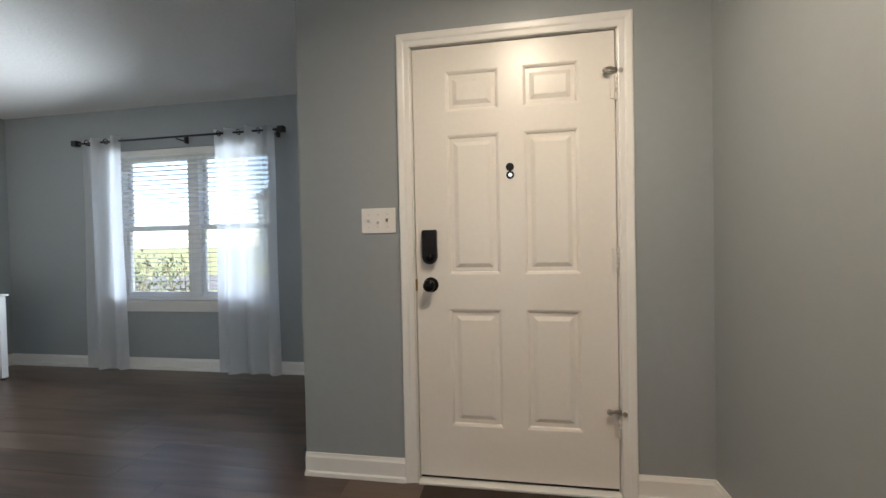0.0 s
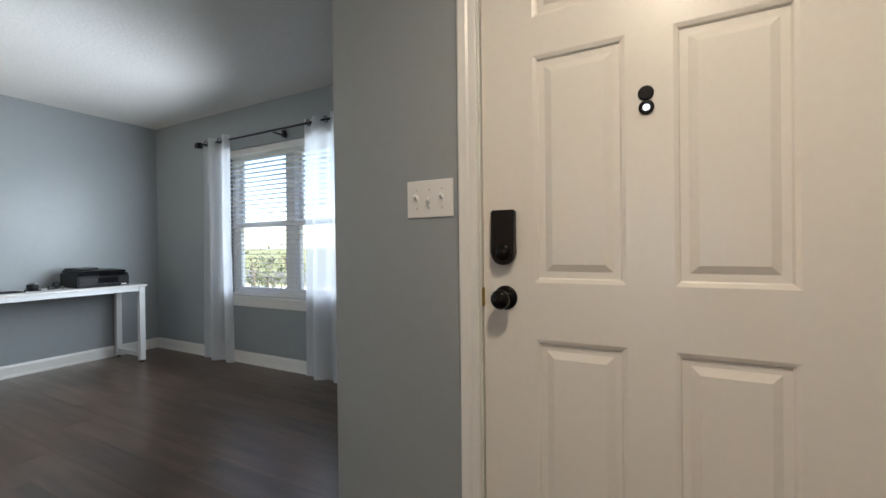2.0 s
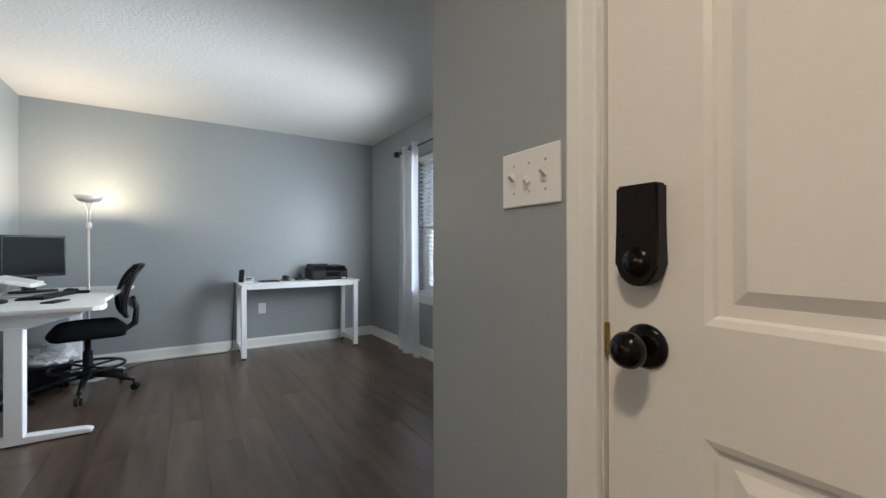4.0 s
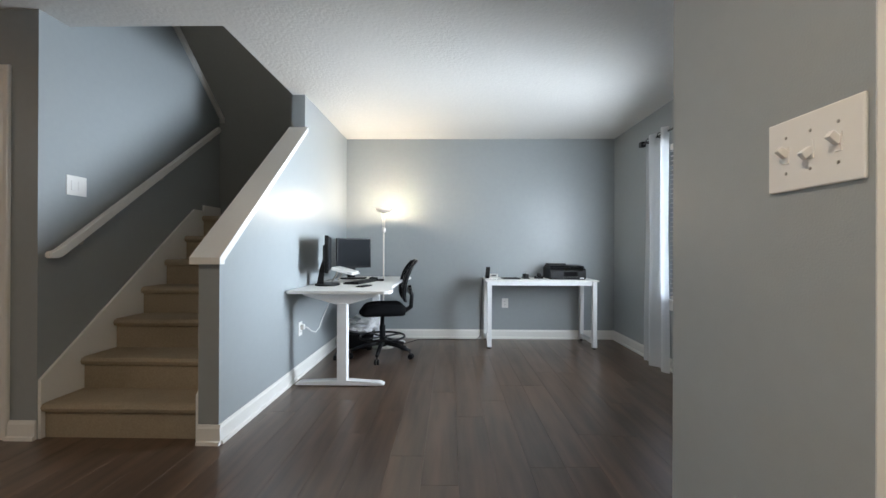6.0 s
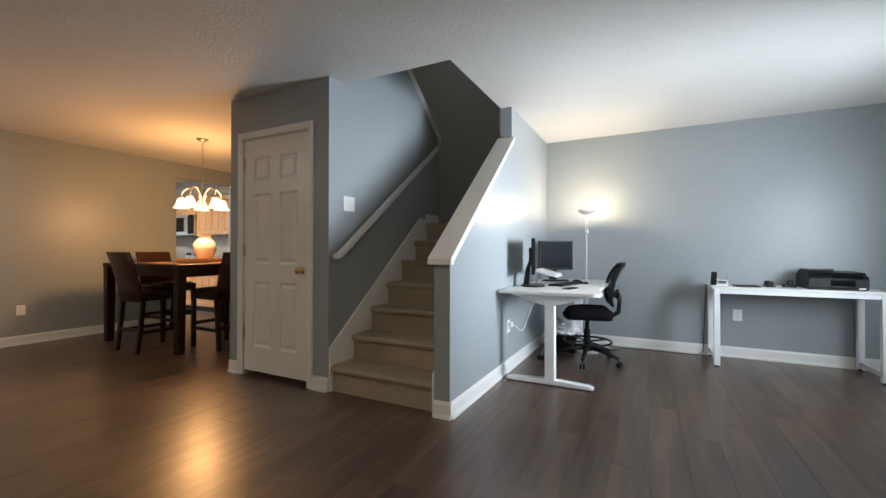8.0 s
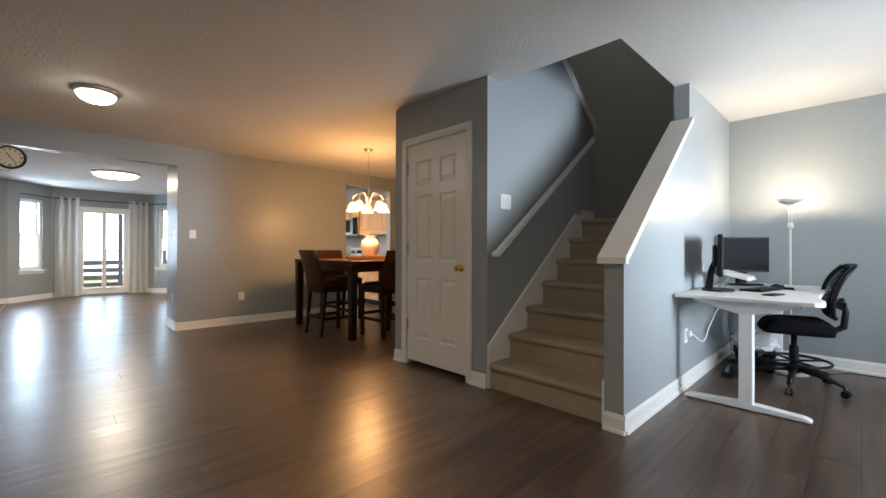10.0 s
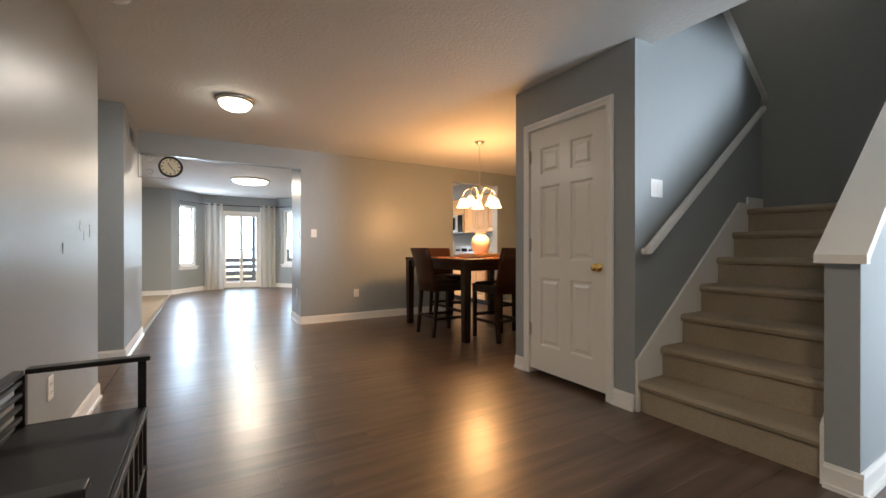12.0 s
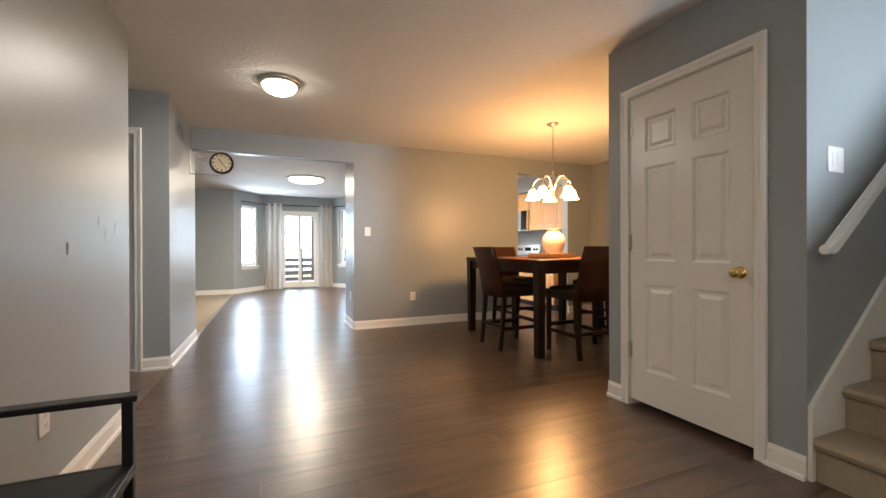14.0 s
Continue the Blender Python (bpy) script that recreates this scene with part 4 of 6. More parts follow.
for i in range(21):
    u = -0.95 + i * 0.095
    pts = [(u * 0.21 * (0.84 + 0.16 * (z - 0.56) / 0.42), back_y(z) + 0.045 * (u * 0.21 / 0.225) ** 2, z) for z in [0.575 + 0.05 * k for k in range(9)]]
    tube(bm, pts, 0.0042, 4)
part("mesh_back", bm, MESH_FABRIC, chair, "black stretched mesh")
bm = B()
tube(bm, [(0, -0.06, 0.44), (0, -0.20, 0.44), (0, -0.29, 0.50), (0, -0.30, 0.62), (0, -0.275, 0.72)], [0.022, 0.022, 0.024, 0.020, 0.016], 10)
part("back_spine", bm, BLACK, chair)
bm = boxes((-0.13, 0.13, -0.285, -0.262, 0.63, 0.70), bevel=0.008)
part("lumbar_pad", bm, BLACK, chair)

# ---------------------------------------------------------------- torchiere
lampst = thing("torchiere_floor_lamp", "slim brushed-nickel torchiere floor lamp lit in the corner", "floor lamp", pose(-4.44, 0.98, 0))
bm = B()
lathe(bm, [(0.13, 0.0), (0.13, 0.012), (0.11, 0.020), (0.02, 0.028), (0.012, 0.04)], 28)
part("base", bm, PALE_NICKEL, lampst)
bm = B()
tube(bm, [(0, 0, 0.03), (0, 0, 0.70), (0, 0, 1.31)], 0.0085, 10)
part("pole", bm, PALE_NICKEL, lampst)
bm = B()
lathe(bm, [(0.010, 1.275), (0.022, 1.285), (0.022, 1.325), (0.012, 1.335)], 16)
part("dimmer_joint", bm, PALE_NICKEL, lampst)
for s in (-1, 1):
    bm = B()
    tube(bm, [(0, 0.008 * s, 1.33), (0, 0.010 * s, 1.42), (0, 0.035 * s, 1.51)], 0.005, 8)
    part("yoke", bm, PALE_NICKEL, lampst)
bm = B()
lathe(bm, [(0.03, 1.500), (0.07, 1.512), (0.098, 1.545), (0.094, 1.547), (0.066, 1.520), (0.028, 1.512)], 28)
part("dish_shade", bm, PALE_NICKEL, lampst)
bm = B()
lathe(bm, [(0.004, 1.522), (0.03, 1.524), (0.034, 1.530), (0.03, 1.536), (0.004, 1.538)], 18)
part("light_disc", bm, glow("lit_lamp_disc", (1.0, 0.85, 0.62), 6), lampst)

# ---------------------------------------------------------------- white side table
TZ = 0.757
tab = thing("white_work_table", "white rectangular work table with a square metal frame against the wall", "table")
TX0, TX1, TY0, TY1 = -4.87, -4.375, 2.118, 3.357
LEG_YS = (2.160, 3.312)
part("tabletop", boxes((TX0 + 0.0, TX1 + 0.01, TY0, TY1, TZ - 0.018, TZ), bevel=0.003), WHITE, tab)
for y in LEG_YS:
    for x in (TX1 - 0.02, TX0 + 0.03):
        leg = part("leg", boxes((x - 0.024, x + 0.024, y - 0.024, y + 0.024, 0.018, TZ - 0.019), bevel=0.003), STEEL_WHITE, tab)
        bm = B()
        lathe(bm, [(0.018, 0.0), (0.018, 0.006), (0.008, 0.008), (0.008, 0.018)], 12, pose(x, y, 0))
        part("levelling_foot", bm, BLACK, leg)
    part("side_rail", boxes((TX0 + 0.056, TX1 - 0.046, y - 0.016, y + 0.016, 0.05, 0.09), bevel=0.003), STEEL_WHITE, tab)
    part("top_rail", boxes((TX0 + 0.056, TX1 - 0.046, y - 0.016, y + 0.016, TZ - 0.06, TZ - 0.02), bevel=0.003), STEEL_WHITE, tab)
part("front_rail", boxes((TX1 - 0.036, TX1 - 0.004, LEG_YS[0] + 0.026, LEG_YS[1] - 0.026, TZ - 0.062, TZ - 0.02), bevel=0.003), STEEL_WHITE, tab)
part("back_rail", boxes((TX0 + 0.014, TX0 + 0.046, LEG_YS[0] + 0.026, LEG_YS[1] - 0.026, TZ - 0.062, TZ - 0.02), bevel=0.003), STEEL_WHITE, tab)

pr = thing("inkjet_printer", "black all-in-one printer on the white table", "printer", pose(-4.66, 3.05, TZ, 0, 0, 90))
bm = B()
prism(bm, [(-0.175, 0.0), (-0.188, 0.012), (-0.188, 0.095), (-0.165, 0.128), (0.15, 0.136), (0.165, 0.125), (0.165, 0.0)], "x", -0.20, 0.20)
bmesh.ops.bevel(bm, geom=list(bm.edges), offset=0.008, segments=2, affect="EDGES")
part("body", bm, BLACK, pr)
bm = B()
prism(bm, [(-0.155, 0.1325), (-0.140, 0.150), (0.13, 0.158), (0.145, 0.150), (0.145, 0.138)], "x", -0.192, 0.192)
bmesh.ops.bevel(bm, geom=list(bm.edges), offset=0.004, segments=2, affect="EDGES")
part("scanner_lid", bm, BLACK, pr)
part("document_feeder", boxes((-0.185, 0.02, -0.03, 0.12, 0.157, 0.176), bevel=0.006), BLACK, pr)
part("output_slot", boxes((-0.05, 0.11, -0.191, -0.184, 0.036, 0.085), bevel=0.002), MESH_FABRIC, pr)
part("paper_tray", boxes((-0.06, 0.12, -0.215, -0.18, 0.020, 0.030), bevel=0.003), BLACK, pr)
bm = B()
box(bm, -0.04, 0.16, -0.002, 0.003, -0.018, 0.018, bevel=0.001, m=pose(0, -0.179, 0.112, -35, 0, 0))
part("control_panel", bm, BLACK_GLOSS, pr)
part("model_badge", boxes((0.13, 0.175, -0.1905, -0.187, 0.010, 0.022)), PLATE, pr)
part("model_badge", boxes((-0.15, -0.10, -0.026, -0.010, 0.1762, 0.1772)), PLATE, pr)

ph1 = thing("cordless_phone_base", "grey desk phone with a small white stand on the table", "telephone", pose(-4.56, 2.20, TZ, 0, 0, 80))
bm = B()
prism(bm, [(-0.07, 0.0), (-0.07, 0.015), (0.06, 0.055), (0.07, 0.05), (0.07, 0.0)], "x", -0.07, 0.07)
bmesh.ops.bevel(bm, geom=list(bm.edges), offset=0.004, segments=1, affect="EDGES")
part("base", bm, PLATE, ph1)
bm = B()
box(bm, -0.068, -0.018, -0.085, 0.085, 0.0, 0.036, bevel=0.010, m=pose(0, 0, 0.055, 40, 0, 0))
part("handset", bm, BLACK, ph1)
part("keypad", boxes((0.0, 0.055, -0.05, 0.03, 0.036, 0.044), bevel=0.002), BLACK, ph1)
bm = B()
tube(bm, [(0.06, 0.04, 0.04), (0.062, 0.045, 0.13)], [0.006, 0.004], 8)
part("antenna", bm, GREY_PLASTIC, ph1)
tabl = thing("tablet_computer", "flat black tablet lying on the white table", "tablet", pose(-4.58, 2.42, TZ, 0, 0, 4))
part("body", boxes((-0.08, 0.08, -0.10, 0.10, 0.0, 0.010), bevel=0.003), BLACK, tabl)
part("screen", boxes((-0.073, 0.073, -0.092, 0.092, 0.0098, 0.0108)), SCREEN, tabl)
ho = thing("hole_punch", "small black desk gadget on the white table", "desk gadget", pose(-4.62, 2.60, TZ, 0, 0, 15))
part("foot", boxes((-0.045, 0.045, -0.035, 0.035, 0.0, 0.012), bevel=0.003), BLACK, ho)
part("block", boxes((-0.035, 0.035, -0.026, 0.026, 0.012, 0.055), bevel=0.008), BLACK, ho)
part("dial", boxes((-0.036, 0.036, -0.008, 0.020, 0.055, 0.066), bevel=0.004), GREY_PLASTIC, ho)
tp = thing("tape_dispenser", "small black tape dispenser on the white table", "tape dispenser", pose(-4.62, 2.75, TZ, 0, 0, 90))
bm = B()
prism(bm, [(-0.05, 0.0), (-0.05, 0.030), (-0.035, 0.032), (-0.028, 0.018), (0.02, 0.016), (0.05, 0.030), (0.05, 0.0)], "y", -0.018, 0.018)
part("body", bm, BLACK, tp)
bm = B()
lathe(bm, [(0.012, -0.010), (0.026, -0.010), (0.026, 0.010), (0.012, 0.010)], 18, pose(0.005, 0, 0.042, 90, 0, 0))
part("roll", bm, BLACK, tp)

cord = thing("floor_cable", "thin white cable running along the baseboard", "cable")
bm = B()
pts = [(-4.44, 1.10, 0.006), (-4.60, 1.22, 0.006), (-4.78, 1.35, 0.006), (-4.80, 1.60, 0.006), (-4.79, 1.90, 0.006), (-4.79, 2.04, 0.006), (-4.80, 2.09, 0.05), (-4.81, 2.10, 0.30), (-4.80, 2.11, 0.60), (-4.76, 2.112, 0.72), (-4.72, 2.112, TZ + 0.004)]
tube(bm, pts, 0.0035, 6)
part("cord", bm, BLACK, cord)
bag = thing("plastic_bag", "crumpled white plastic bag lying on a dark bin under the desk", "bag", pose(-4.45, 0.72, 0.165))
bm = B()
bmesh.ops.create_icosphere(bm, subdivisions=4, radius=1)
for v in bm.verts:
    n = noise.noise(v.co * 2.3) * 0.28 + noise.noise(v.co * 6.1) * 0.12
    v.co = Vector((v.co.x * 0.16 * (1 + n), v.co.y * 0.17 * (1 + n), max(0.0, 0.07 + v.co.z * 0.10 * (1 + n))))
part("film", bm, mat("thin_white_plastic", (0.75, 0.75, 0.76), 0.3, vary=0.08, scale=20), bag)
bin_ob = thing("storage_bin", "black storage bin on the floor under the desk", "bin", pose(-4.45, 0.72, 0.0, 0, 0, 10))
bm = B()
base_ring = [bm.verts.new(p) for p in ((-0.13, -0.12, 0), (0.13, -0.12, 0), (0.13, 0.12, 0), (-0.13, 0.12, 0))]
top_ring = [bm.verts.new(p) for p in ((-0.16, -0.15, 0.155), (0.16, -0.15, 0.155), (0.16, 0.15, 0.155), (-0.16, 0.15, 0.155))]
bm.faces.new(base_ring), bm.faces.new(top_ring)
for k in range(4):
    bm.faces.new((base_ring[k], base_ring[(k + 1) % 4], top_ring[(k + 1) % 4], top_ring[k]))
part("tub", bm, BLACK, bin_ob)
part("rim", boxes((-0.168, 0.168, -0.158, 0.158, 0.1555, 0.165), bevel=0.003), BLACK, bin_ob)
strip = thing("power_strip", "dark power strip box under the desk", "power strip", pose(-4.00, 0.60, 0, 0, 0, 8))
part("body", boxes((-0.15, 0.15, -0.035, 0.035, 0.0, 0.045), bevel=0.006), BLACK, strip)
for k in range(5):
    part("socket", boxes((-0.12 + k * 0.05, -0.09 + k * 0.05, -0.014, 0.014, 0.0445, 0.0465)), GREY_PLASTIC, strip)

# ---------------------------------------------------------------- entry bench
bench = thing("entry_bench", "black metal hall bench with a dark slab seat along the wall", "bench")
BX0, BX1, BY0, BY1 = 0.46, 0.865, -1.135, 0.0
part("seat", boxes((BX0 + 0.016, BX1 - 0.016, BY0 + 0.016, BY1 - 0.016, 0.372, 0.392), bevel=0.003), mat("black_bench_panel", (0.011, 0.010, 0.010), 0.5, spec=0.3, vary=0.15, scale=10, bump=0.1), bench)
bars = [("seat_rail", (BX0, BX0 + 0.015, BY0, BY1, 0.360, 0.392)), ("seat_rail", (BX1 - 0.015, BX1, BY0, BY1, 0.360, 0.392)),
        ("end_rail", (BX0 + 0.016, BX1 - 0.016, BY0, BY0 + 0.015, 0.360, 0.392)), ("end_rail", (BX0 + 0.016, BX1 - 0.016, BY1 - 0.015, BY1, 0.360, 0.392))]
for y in (BY0, BY1 - 0.03):
    bars += [("front_post", (BX0 + 0.002, BX0 + 0.032, y, y + 0.03, 0.393, 0.590)), ("leg", (BX0 + 0.002, BX0 + 0.032, y, y + 0.03, 0.0, 0.359)), ("leg", (BX1 - 0.032, BX1 - 0.002, y, y + 0.03, 0.0, 0.359)),
             ("back_post", (BX1 - 0.032, BX1 - 0.002, y, y + 0.03, 0.393, 0.590)), ("armrest", (BX0 - 0.012, BX1 - 0.034, y - 0.010, y + 0.042, 0.592, 0.612))]
bars += [("lower_rail", (BX0 + 0.004, BX0 + 0.022, BY0 + 0.031, BY1 - 0.031, 0.13, 0.15)), ("back_top_rail", (BX1 - 0.033, BX1 - 0.002, BY0 + 0.043, BY1 - 0.052, 0.590, 0.611))]
for k in range(4):
    bars.append(("back_slat", (BX1 - 0.026, BX1 - 0.010, BY0 + 0.031, BY1 - 0.031, 0.42 + 0.045 * k, 0.437 + 0.045 * k)))
for k in range(8):
    y = BY0 + 0.115 + k * 0.125
    bars.append(("front_bar", (BX0 + 0.006, BX0 + 0.018, y - 0.009, y + 0.009, 0.151, 0.359)))
for n, b in bars:
    part(n, boxes(b, bevel=0.003), BLACK_METAL, bench)
# ---------------------------------------------------------------- ceiling lights
FROST = glow("lit_frosted_glass", (1.0, 0.90, 0.74), 1.8)


def flush_light(m, label):
    ob = thing("flush_ceiling_light", label, "ceiling light", m, group="flush ceiling lights")
    bm = B()
    lathe(bm, [(0.165, 0.0), (0.168, -0.012), (0.158, -0.028), (0.138, -0.034)], 36)
    part("rim", bm, STEEL, ob)
    bm = B()
    lathe(bm, [(0.140, -0.030), (0.132, -0.055), (0.108, -0.082), (0.070, -0.100), (0.025, -0.108), (0.003, -0.109)], 36)
    d = part("glass_dome", bm, FROST, ob, "lit frosted glass bowl")
    d.visible_shadow = False
    bm = B()
    lathe(bm, [(0.010, -0.106), (0.012, -0.114), (0.006, -0.122), (0.001, -0.124)], 14)
    part("finial", bm, STEEL, ob)
    return ob


flush_light(pose(-0.005, -3.20, H), "round flush ceiling light with a lit frosted bowl and nickel rim")
flush_light(pose(0.18, 1.34, H), "round flush ceiling light lit above the entry")
flush_light(pose(-3.1, -6.4, H), "round flush ceiling light lit in the kitchen")
flush_light(pose(-2.95, -1.25, 5.0), "round flush ceiling light lit above the upper stairs")
fl = thing("breakfast_ceiling_light", "wide round lit ceiling light in the breakfast area", "ceiling light", pose(-0.57, -7.95, H))
bm = B()
lathe(bm, [(0.36, 0.0), (0.36, -0.02), (0.33, -0.03)], 40)
part("rim", bm, TRIM, fl)
bm = B()
lathe(bm, [(0.33, -0.022), (0.315, -0.055), (0.24, -0.082), (0.10, -0.095), (0.004, -0.097)], 40)
d = part("diffuser", bm, glow("lit_acrylic_diffuser", (1.0, 0.93, 0.80), 1.5), fl)
d.visible_shadow = False

smoke = thing("smoke_detector", "round white smoke detector on the ceiling", "smoke detector", pose(0.66, -1.78, H))
bm = B()
lathe(bm, [(0.066, 0.0), (0.068, -0.010), (0.060, -0.014)], 28)
part("base", bm, PLATE, smoke)
bm = B()
lathe(bm, [(0.059, -0.012), (0.057, -0.026), (0.042, -0.036), (0.012, -0.038)], 28)
part("cover", bm, PLATE, smoke)
bm = B()
lathe(bm, [(0.006, -0.037), (0.006, -0.041), (0.002, -0.042)], 12, pose(0.018, 0, 0))
part("test_button", bm, GREY_PLASTIC, smoke)

# ---------------------------------------------------------------- dining set
table = thing("dining_table", "dark espresso wooden counter-height dining table", "dining table")
GX0, GX1, GY0, GY1, GZ = -3.82, -2.265, -4.29, -2.755, 0.945
part("tabletop", boxes((GX0, GX1, GY0, GY1, GZ - 0.045, GZ), bevel=0.004), DARKWOOD, table)
for x in (GX0 + 0.05, GX1 - 0.05):
    for y in (GY0 + 0.05, GY1 - 0.05):
        bm = B()
        prism(bm, [(x - 0.045, y - 0.045), (x + 0.045, y - 0.045), (x + 0.045, y + 0.045), (x - 0.045, y + 0.045)], "z", 0.0, GZ - 0.046)
        for v in bm.verts:
            if v.co.z < 0.01:
                v.co.x, v.co.y = x + (v.co.x - x) * 0.82, y + (v.co.y - y) * 0.82
        part("leg", bm, DARKWOOD, table)
for x in (GX0 + 0.04, GX1 - 0.06):
    part("apron", boxes((x, x + 0.02, GY0 + 0.096, GY1 - 0.096, GZ - 0.135, GZ - 0.046)), DARKWOOD, table)
for y in (GY0 + 0.04, GY1 - 0.06):
    part("apron", boxes((GX0 + 0.096, GX1 - 0.096, y, y + 0.02, GZ - 0.135, GZ - 0.046)), DARKWOOD, table)


def counter_chair():
    """Faces +y; the origin lies on the floor under the middle of the seat."""
    ob = thing("counter_chair", "dark wooden counter-height dining chair with a black leather seat", "dining chair", group="chairs round the dining table")
    sz = 0.62
    for x in (-0.20, 0.20):
        bm = B()
        prism(bm, [(0.185, 0.0), (0.215, 0.0), (0.222, sz - 0.07), (0.180, sz - 0.07)], "x", x - 0.02, x + 0.02)
        part("front_leg", bm, DARKWOOD, ob)
        bm = B()
        prism(bm, [(-0.275, 0.0), (-0.245, 0.0), (-0.200, 0.40), (-0.190, sz - 0.07), (-0.232, sz - 0.07), (-0.240, 0.40)], "x", x - 0.02, x + 0.02)
        part("rear_leg", bm, DARKWOOD, ob)
        part("side_stretcher", boxes((x - 0.011, x + 0.011, -0.225, 0.185, 0.20, 0.235)), DARKWOOD, ob)
    part("foot_rest", boxes((-0.18, 0.18, 0.188, 0.212, 0.25, 0.29), bevel=0.004), DARKWOOD, ob)
    part("rear_stretcher", boxes((-0.18, 0.18, -0.250, -0.228, 0.22, 0.255)), DARKWOOD, ob)
    bm = boxes((-0.222, 0.222, -0.235, -0.215, sz - 0.069, sz), (-0.222, 0.222, 0.205, 0.225, sz - 0.069, sz), (-0.222, -0.202, -0.214, 0.204, sz - 0.069, sz), (0.202, 0.222, -0.214, 0.204, sz - 0.069, sz))
    part("seat_frame", bm, DARKWOOD, ob)
    bm = B()
    n = 10
    rows = []
    for j in range(n + 1):
        r = []
        for i in range(n + 1):
            u, v = i / n * 2 - 1, j / n * 2 - 1
            e = max(abs(u), abs(v)) ** 5
            r.append(bm.verts.new((0.228 * u, 0.226 * v, sz + 0.058 - 0.035 * e)))
        rows.append(r)
    for j in range(n):
        for i in range(n):
            bm.faces.new((rows[j][i], rows[j][i + 1], rows[j + 1][i + 1], rows[j + 1][i])).smooth = True
    box(bm, -0.228, 0.228, -0.226, 0.226, sz + 0.001, sz + 0.023)
    part("seat_cushion", bm, LEATHER, ob)
    bm = B()
    cols = []
    for i in range(11):
        u = i / 10 * 2 - 1
        col = []
        for z, y in ((0.545, -0.222), (0.70, -0.240), (0.90, -0.285), (1.075, -0.345)):
            yy = y - 0.030 * (1 - u * u)
            col.append((bm.verts.new((0.222 * u, yy, z)), bm.verts.new((0.222 * u, yy - 0.018, z))))
        cols.append(col)
    for a, b in zip(cols, cols[1:]):
        for k in range(3):
            bm.faces.new((a[k][0], b[k][0], b[k + 1][0], a[k + 1][0])).smooth = True
            bm.faces.new((a[k][1], a[k + 1][1], b[k + 1][1], b[k][1])).smooth = True
        bm.faces.new((a[3][0], b[3][0], b[3][1], a[3][1]))
        bm.faces.new((a[0][0], a[0][1], b[0][1], b[0][0]))
    for c in (cols[0], cols[-1]):
        for k in range(3):
            bm.faces.new((c[k][0], c[k + 1][0], c[k + 1][1], c[k][1]))
    part("backrest", bm, mat("reddish_brown_wood", (0.040, 0.012, 0.005), 0.38, vary=0.25, scale=7, bump=0.06, bump_scale=50, spec=0.3) if "reddish_brown_wood" not in bpy.data.materials else bpy.data.materials["reddish_brown_wood"], ob)
    return ob


ch = counter_chair()
ch.matrix_world = pose(-2.375, -3.40, 0, 0, 0, 90)          # east side, facing west
for x, y, a in ((-2.80, -2.83, 180), (-3.74, -3.50, -90), (-3.42, -2.83, 180), (-3.00, -4.24, 4)):
    copy_thing(ch, pose(x, y, 0, 0, 0, a))

vase = thing("ceramic_vase", "cream ceramic vase on a wooden tray on the dining table", "vase", pose(-2.97, -3.42, GZ + 0.018))
bm = B()
lathe(bm, [(0.070, 0.0), (0.078, 0.006), (0.105, 0.07), (0.128, 0.145), (0.130, 0.195), (0.112, 0.245), (0.080, 0.275), (0.068, 0.290), (0.072, 0.305), (0.092, 0.318), (0.088, 0.320), (0.064, 0.303), (0.058, 0.285), (0.06, 0.26)], 36, closed=True)
part("body", bm, CERAMIC, vase)
tray = thing("serving_tray", "golden-brown wooden serving tray under the vase", "tray", pose(-2.93, -3.40, GZ, 0, 0, 12))
bm = boxes((-0.23, 0.23, -0.16, 0.16, 0.002, 0.015), bevel=0.002)
part("tray_base", bm, CHERRY, tray)
for a, b in (((-0.23, 0.23), (-0.16, -0.146)), ((-0.23, 0.23), (0.146, 0.16))):
    part("rim", boxes((*a, *b, 0.0155, 0.055), bevel=0.002), MAPLE, tray)
for a in ((-0.23, -0.216), (0.216, 0.23)):
    part("rim", boxes((*a, -0.1455, 0.1455, 0.0155, 0.055), bevel=0.002), MAPLE, tray)
for x, y, r in ((-2.48, -3.42, 90), (-3.58, -3.50, 90), (-2.86, -2.96, 0), (-3.38, -2.96, 0)):
    pm = thing("placemat", "orange-brown woven placemat on the dining table", "placemat", pose(x, y, GZ, 0, 0, r), group="placemats")
    part("weave", boxes((-0.20, 0.20, -0.14, 0.14, 0.001, 0.006), bevel=0.001), mat("rust_woven_cloth", (0.28, 0.09, 0.035), 0.8, vary=0.2, scale=60, bump=0.5, bump_scale=300) if "rust_woven_cloth" not in bpy.data.materials else bpy.data.materials["rust_woven_cloth"], pm)

chand = thing("chandelier", "nickel five-arm chandelier with lit bell glass shades over the dining table", "chandelier", pose(-2.83, -3.25, H))
bm = B()
lathe(bm, [(0.065, 0.0), (0.066, -0.010), (0.045, -0.026), (0.012, -0.032), (0.006, -0.045)], 24)
part("canopy", bm, STEEL, chand)
bm = B()
for k in range(20):
    a = 90 * (k % 2)
    pts = []
    for i in range(13):
        t = 2 * math.pi * i / 12
        pts.append(pose(0, 0, -0.055 - 0.0235 * k, 0, 0, a) @ Vector((0.008 * math.cos(t), 0, 0.016 * math.sin(t))))
    tube(bm, pts, 0.0022, 5, caps=False)
part("chain", bm, STEEL, chand)
bm = B()
lathe(bm, [(0.004, -0.53), (0.012, -0.54), (0.010, -0.56), (0.016, -0.58), (0.010, -0.60), (0.010, -0.68), (0.022, -0.70), (0.028, -0.73), (0.018, -0.76), (0.014, -0.80), (0.024, -0.82), (0.012, -0.85), (0.003, -0.86)], 20)
part("stem", bm, STEEL, chand)
